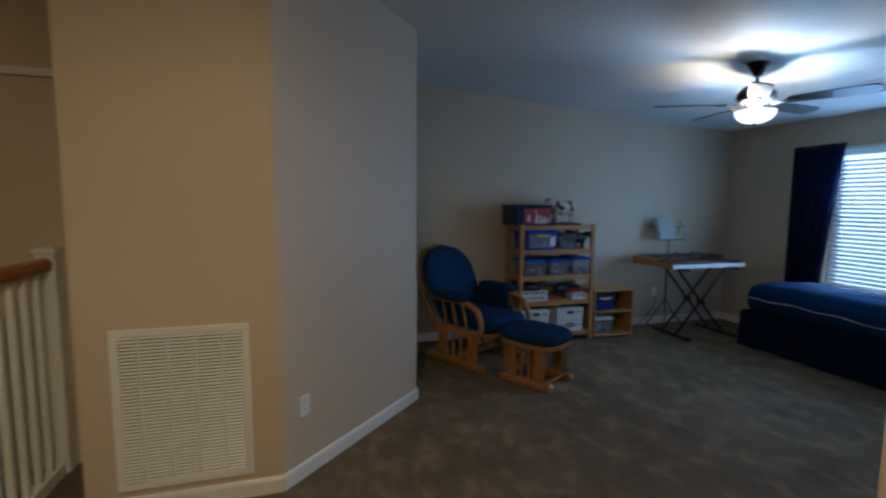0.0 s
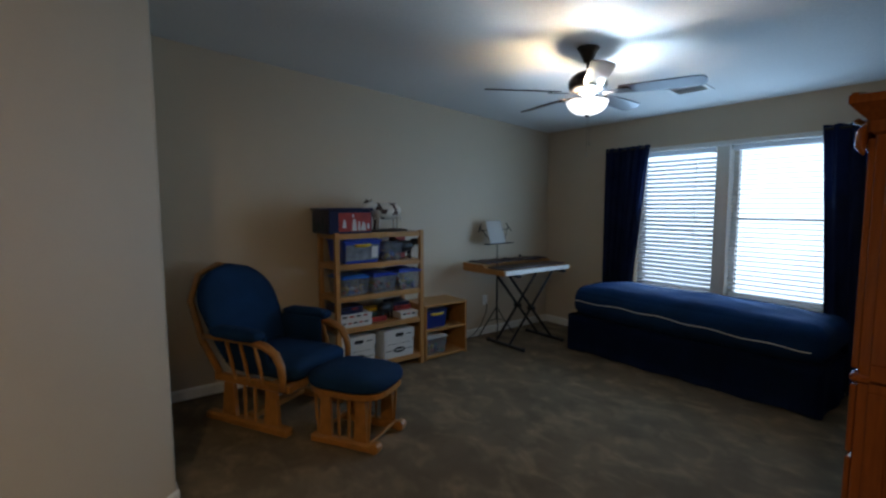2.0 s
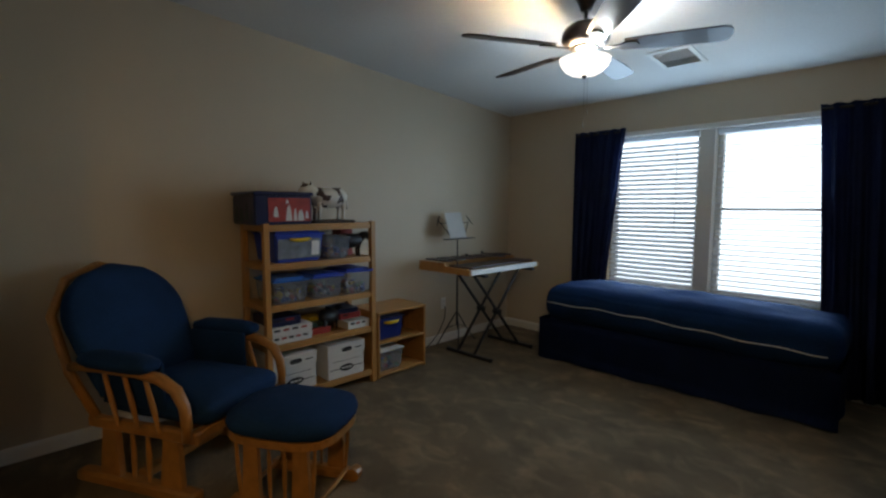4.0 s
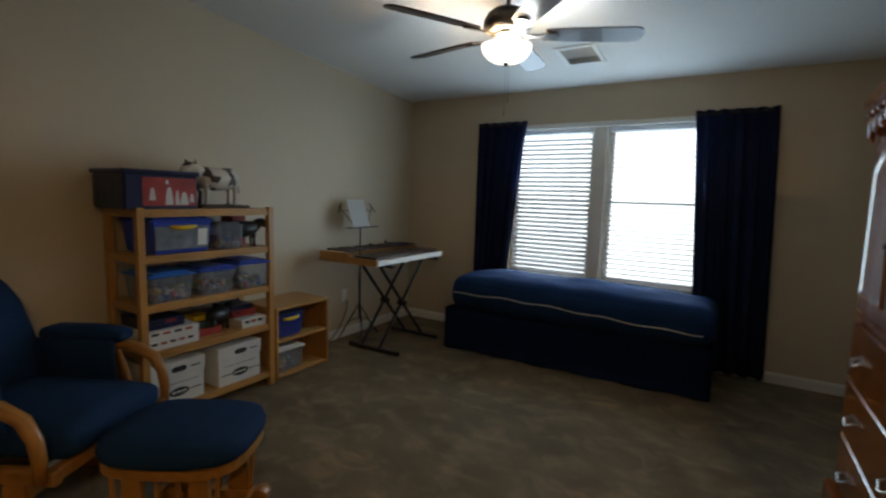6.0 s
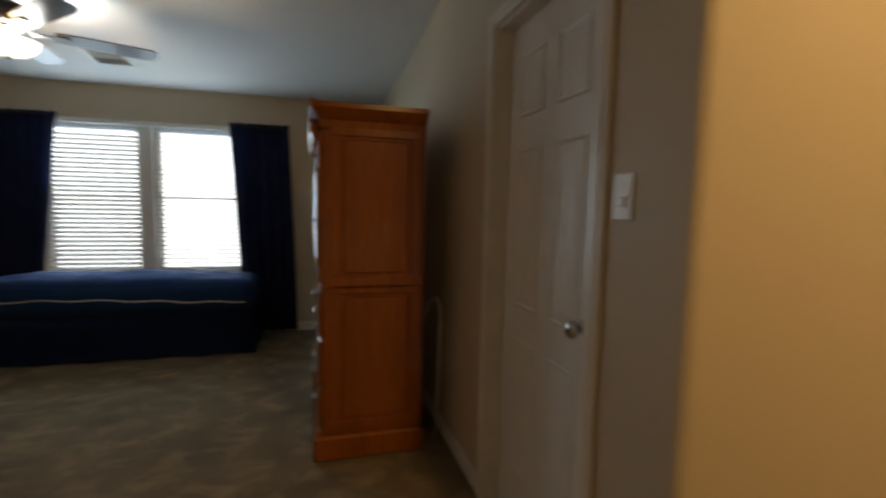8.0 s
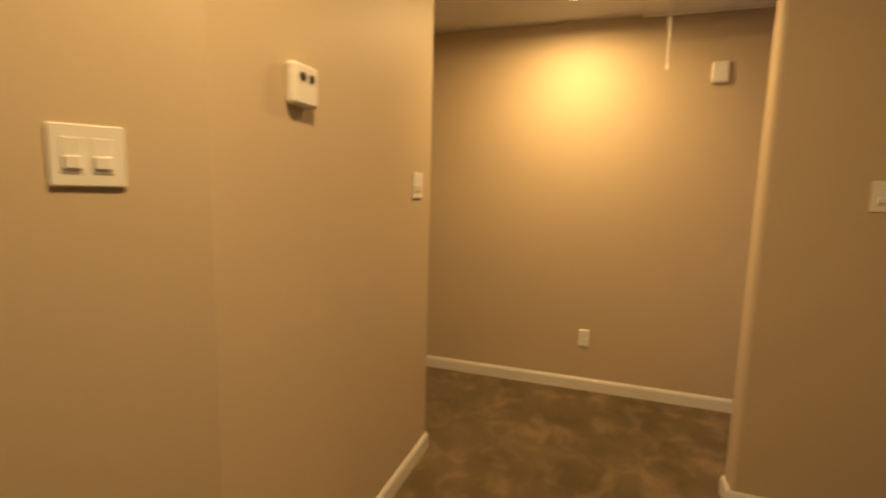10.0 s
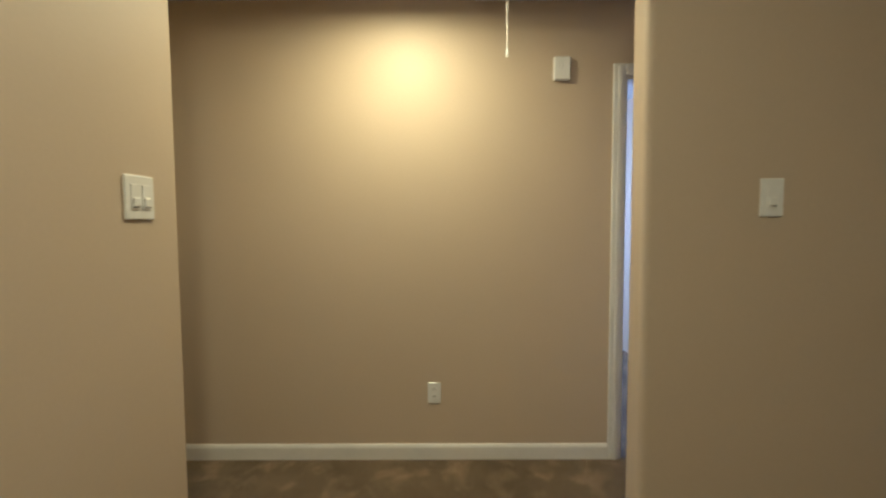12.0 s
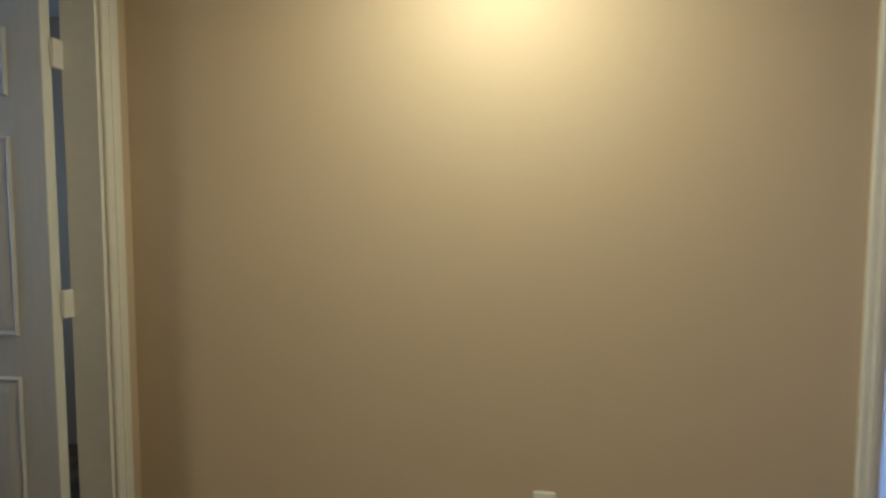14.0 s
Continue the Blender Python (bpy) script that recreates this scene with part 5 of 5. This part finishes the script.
# ---- armoire ----
def armoire():
    ob = thing("armoire", (0, 0, 0), "tall glossy cherry armoire with arched doors and drawers", "armoire")
    ob.scale = (1, 1, 0.985)
    x0, x1, y0, y1 = 3.59, 4.115, -2.68, -1.71
    part("plinth", blocks(((x0 - 0.05, y0 - 0.035, 0.0), (x1 + 0.005, y1 + 0.035, 0.135)), bevel=0.012), CHERRY, ob)
    part("carcass", blocks(((x0, y0, 0.135), (x1, y1, 1.79)), bevel=0.004), CHERRY, ob)
    part("waist_moulding", blocks(((x0 - 0.02, y0 - 0.012, 0.915), (x1, y1 + 0.012, 0.945)), bevel=0.008), CHERRY, ob)
    # side panels on the south side
    for z0, z1 in ((0.21, 0.89), (0.985, 1.70)):
        bm = bmesh.new()
        for lo, hi in (((x0 + 0.03, y0 - 0.012, z0 - 0.05), (x1 - 0.02, y0 - 0.001, z0)), ((x0 + 0.03, y0 - 0.012, z1), (x1 - 0.02, y0 - 0.001, z1 + 0.045)), ((x0 + 0.03, y0 - 0.012, z0), (x0 + 0.085, y0 - 0.001, z1)), ((x1 - 0.075, y0 - 0.012, z0), (x1 - 0.02, y0 - 0.001, z1))):
            block(bm, lo, hi, 0.004)
        part("side_frame", bm, CHERRY, ob)
        bm = bmesh.new()
        block(bm, (x0 + 0.10, y0 - 0.009, z0 + 0.015), (x1 - 0.09, y0 - 0.0005, z1 - 0.015), 0.008)
        part("side_panel", bm, CHERRY, ob)
    # crown
    bm = bmesh.new()
    prof = [(0.0, 1.73), (0.012, 1.74), (0.016, 1.775), (0.03, 1.79), (0.05, 1.815), (0.062, 1.83), (0.062, 1.855), (0.0, 1.86)]
    for a, b in (((x1, y0), (x0, y0)), ((x0, y0), (x0, y1)), ((x0, y1), (x1, y1))):
        def off(p, k):
            ox = -k if p[0] == x0 else 0
            oy = -k if p[1] == y0 else k
            return (p[0] + ox, p[1] + oy)
        ra = [bm.verts.new((*off(a, u), v)) for u, v in prof]
        rb = [bm.verts.new((*off(b, u), v)) for u, v in prof]
        for k in range(len(prof) - 1):
            bm.faces.new((ra[k], rb[k], rb[k + 1], ra[k + 1]))
    block(bm, (x0, y0, 1.791), (x1, y1, 1.856))
    part("crown_moulding", bm, CHERRY, ob)
    for k in range(17):
        y = y0 + 0.01 + k * 0.0565
        part("dentil", blocks(((x0 - 0.026, y, 1.742), (x0 - 0.004, y + 0.032, 1.775)), bevel=0.004), CHERRY, ob)
    # carved pediment along the front
    bm = bmesh.new()
    n = 20
    arch = [(y0 - 0.05, 1.856)] + [(y0 - 0.05 + (y1 - y0 + 0.10) * k / n, 1.865 + 0.030 * abs(math.sin(math.pi * 1.0 * k / n)) ** 0.7) for k in range(n + 1)] + [(y1 + 0.05, 1.856)]
    prism(bm, arch, x0 - 0.058, x0 - 0.04, "x")
    part("pediment", bm, CHERRY, ob, "arched carved pediment")
    # carved leaf swag hanging under the crown along the front
    ym = (y0 + y1) / 2
    leaves = 22
    for k in range(leaves):
        u = (k + 0.5) / leaves
        y = y0 + 0.035 + u * (y1 - y0 - 0.07)
        drop = 0.03 + 0.06 * abs(2 * u - 1) ** 2.2
        lean = 0.03 * (1 if k % 2 else -1)
        bm = bmesh.new()
        tube(bm, [(x0 - 0.030, y - lean, 1.79), (x0 - 0.046, y, 1.78 - drop * 0.4), (x0 - 0.042, y + lean, 1.765 - drop * 0.8), (x0 - 0.030, y + lean * 1.6, 1.755 - drop)], [0.010, 0.019, 0.015, 0.004], 8)
        lathe(bm, [(0.0, -0.012), (0.010, -0.007), (0.012, 0.0), (0.010, 0.007), (0.0, 0.012)], 10, (x0 - 0.056, y + lean * 0.5, 1.80 - drop * 0.2))
        part("carved_leaf", bm, CHERRY, ob, "glossy carved leaf", True)
    # doors
    for a, b, s in ((y0 + 0.02, ym - 0.002, 1), (ym + 0.002, y1 - 0.02, -1)):
        bm = bmesh.new()
        block(bm, (x0 - 0.022, a, 0.955), (x0 - 0.001, b, 1.722), 0.004)
        door = part("door", bm, CHERRY, ob, "glossy arched-panel door")
        bm = bmesh.new()
        w0, w1 = a + 0.065, b - 0.065
        out = [(w0, 1.02), (w1, 1.02)] + [(w1 - (w1 - w0) * k / 10, 1.555 + 0.08 * math.sin(math.pi * k / 10)) for k in range(11)]
        c = [bm.verts.new((x0 - 0.0225, y, z)) for y, z in out]
        cy, cz = (w0 + w1) / 2, 1.31
        d = [bm.verts.new((x0 - 0.034, cy + (y - cy) * 0.90, cz + (z - cz) * 0.95)) for y, z in out]
        e = [bm.verts.new((x0 - 0.030, cy + (y - cy) * 0.78, cz + (z - cz) * 0.89)) for y, z in out]
        for p, q in ((c, d), (d, e)):
            for k in range(len(p)):
                bm.faces.new((p[k], p[(k + 1) % len(p)], q[(k + 1) % len(p)], q[k]))
        bm.faces.new(e)
        part("arched_panel", bm, CHERRY, door)
        yh = b - 0.03 if s == 1 else a + 0.03
        bm = bmesh.new()
        lathe(bm, [(0.0, x0 - 0.055), (0.012, x0 - 0.052), (0.014, x0 - 0.042), (0.006, x0 - 0.034), (0.008, x0 - 0.022)], 12, (0, yh, 1.26), "x")
        part("knob", bm, DARKMETAL, door, "dark metal knob", True)
    for z0, z1 in ((0.16, 0.39), (0.405, 0.64), (0.655, 0.90)):
        bm = bmesh.new()
        block(bm, (x0 - 0.022, y0 + 0.02, z0), (x0 - 0.001, y1 - 0.02, z1), 0.006)
        dr = part("drawer", bm, CHERRY, ob, "glossy drawer front")
        for y in (ym - 0.26, ym + 0.26):
            zc = (z0 + z1) / 2
            bm = bmesh.new()
            pl = [(y - 0.055, zc), (y - 0.04, zc + 0.014), (y - 0.015, zc + 0.01), (y, zc + 0.022), (y + 0.015, zc + 0.01), (y + 0.04, zc + 0.014), (y + 0.055, zc), (y + 0.04, zc - 0.014), (y, zc - 0.01), (y - 0.04, zc - 0.014)]
            prism(bm, pl, x0 - 0.026, x0 - 0.0225, "x")
            part("backplate", bm, CHROME, dr, "bright metal backplate")
            bm = bmesh.new()
            tube(bm, [(x0 - 0.027, y - 0.04, zc), (x0 - 0.045, y - 0.038, zc - 0.012), (x0 - 0.05, y, zc - 0.03), (x0 - 0.045, y + 0.038, zc - 0.012), (x0 - 0.027, y + 0.04, zc)], 0.0045, 6)
            part("pull", bm, CHROME, dr, "bright bail pull", True)


armoire()
bm = bmesh.new()
tube(bm, [(4.12, -2.66, 0.72), (4.14, -2.71, 0.83), (4.165, -2.745, 0.86), (4.19, -2.75, 0.80), (4.195, -2.72, 0.40), (4.20, -2.66, 0.10), (4.20, -2.60, 0.006)], 0.004, 6)
solo("power_cord", bm, PLASTIC, "white power cord hanging behind the armoire", "cord", smooth=True)
bm = bmesh.new()
tube(bm, [(0.000, -1.06, 0.365), (0.030, -1.07, 0.35), (0.045, -1.10, 0.26), (0.040, -1.18, 0.12), (0.050, -1.30, 0.04), (0.075, -1.45, 0.008), (0.12, -1.60, 0.006)], 0.005, 6)
solo("power_cord", bm, BLACK, "black power cord trailing from the wall outlet", "cord", smooth=True)
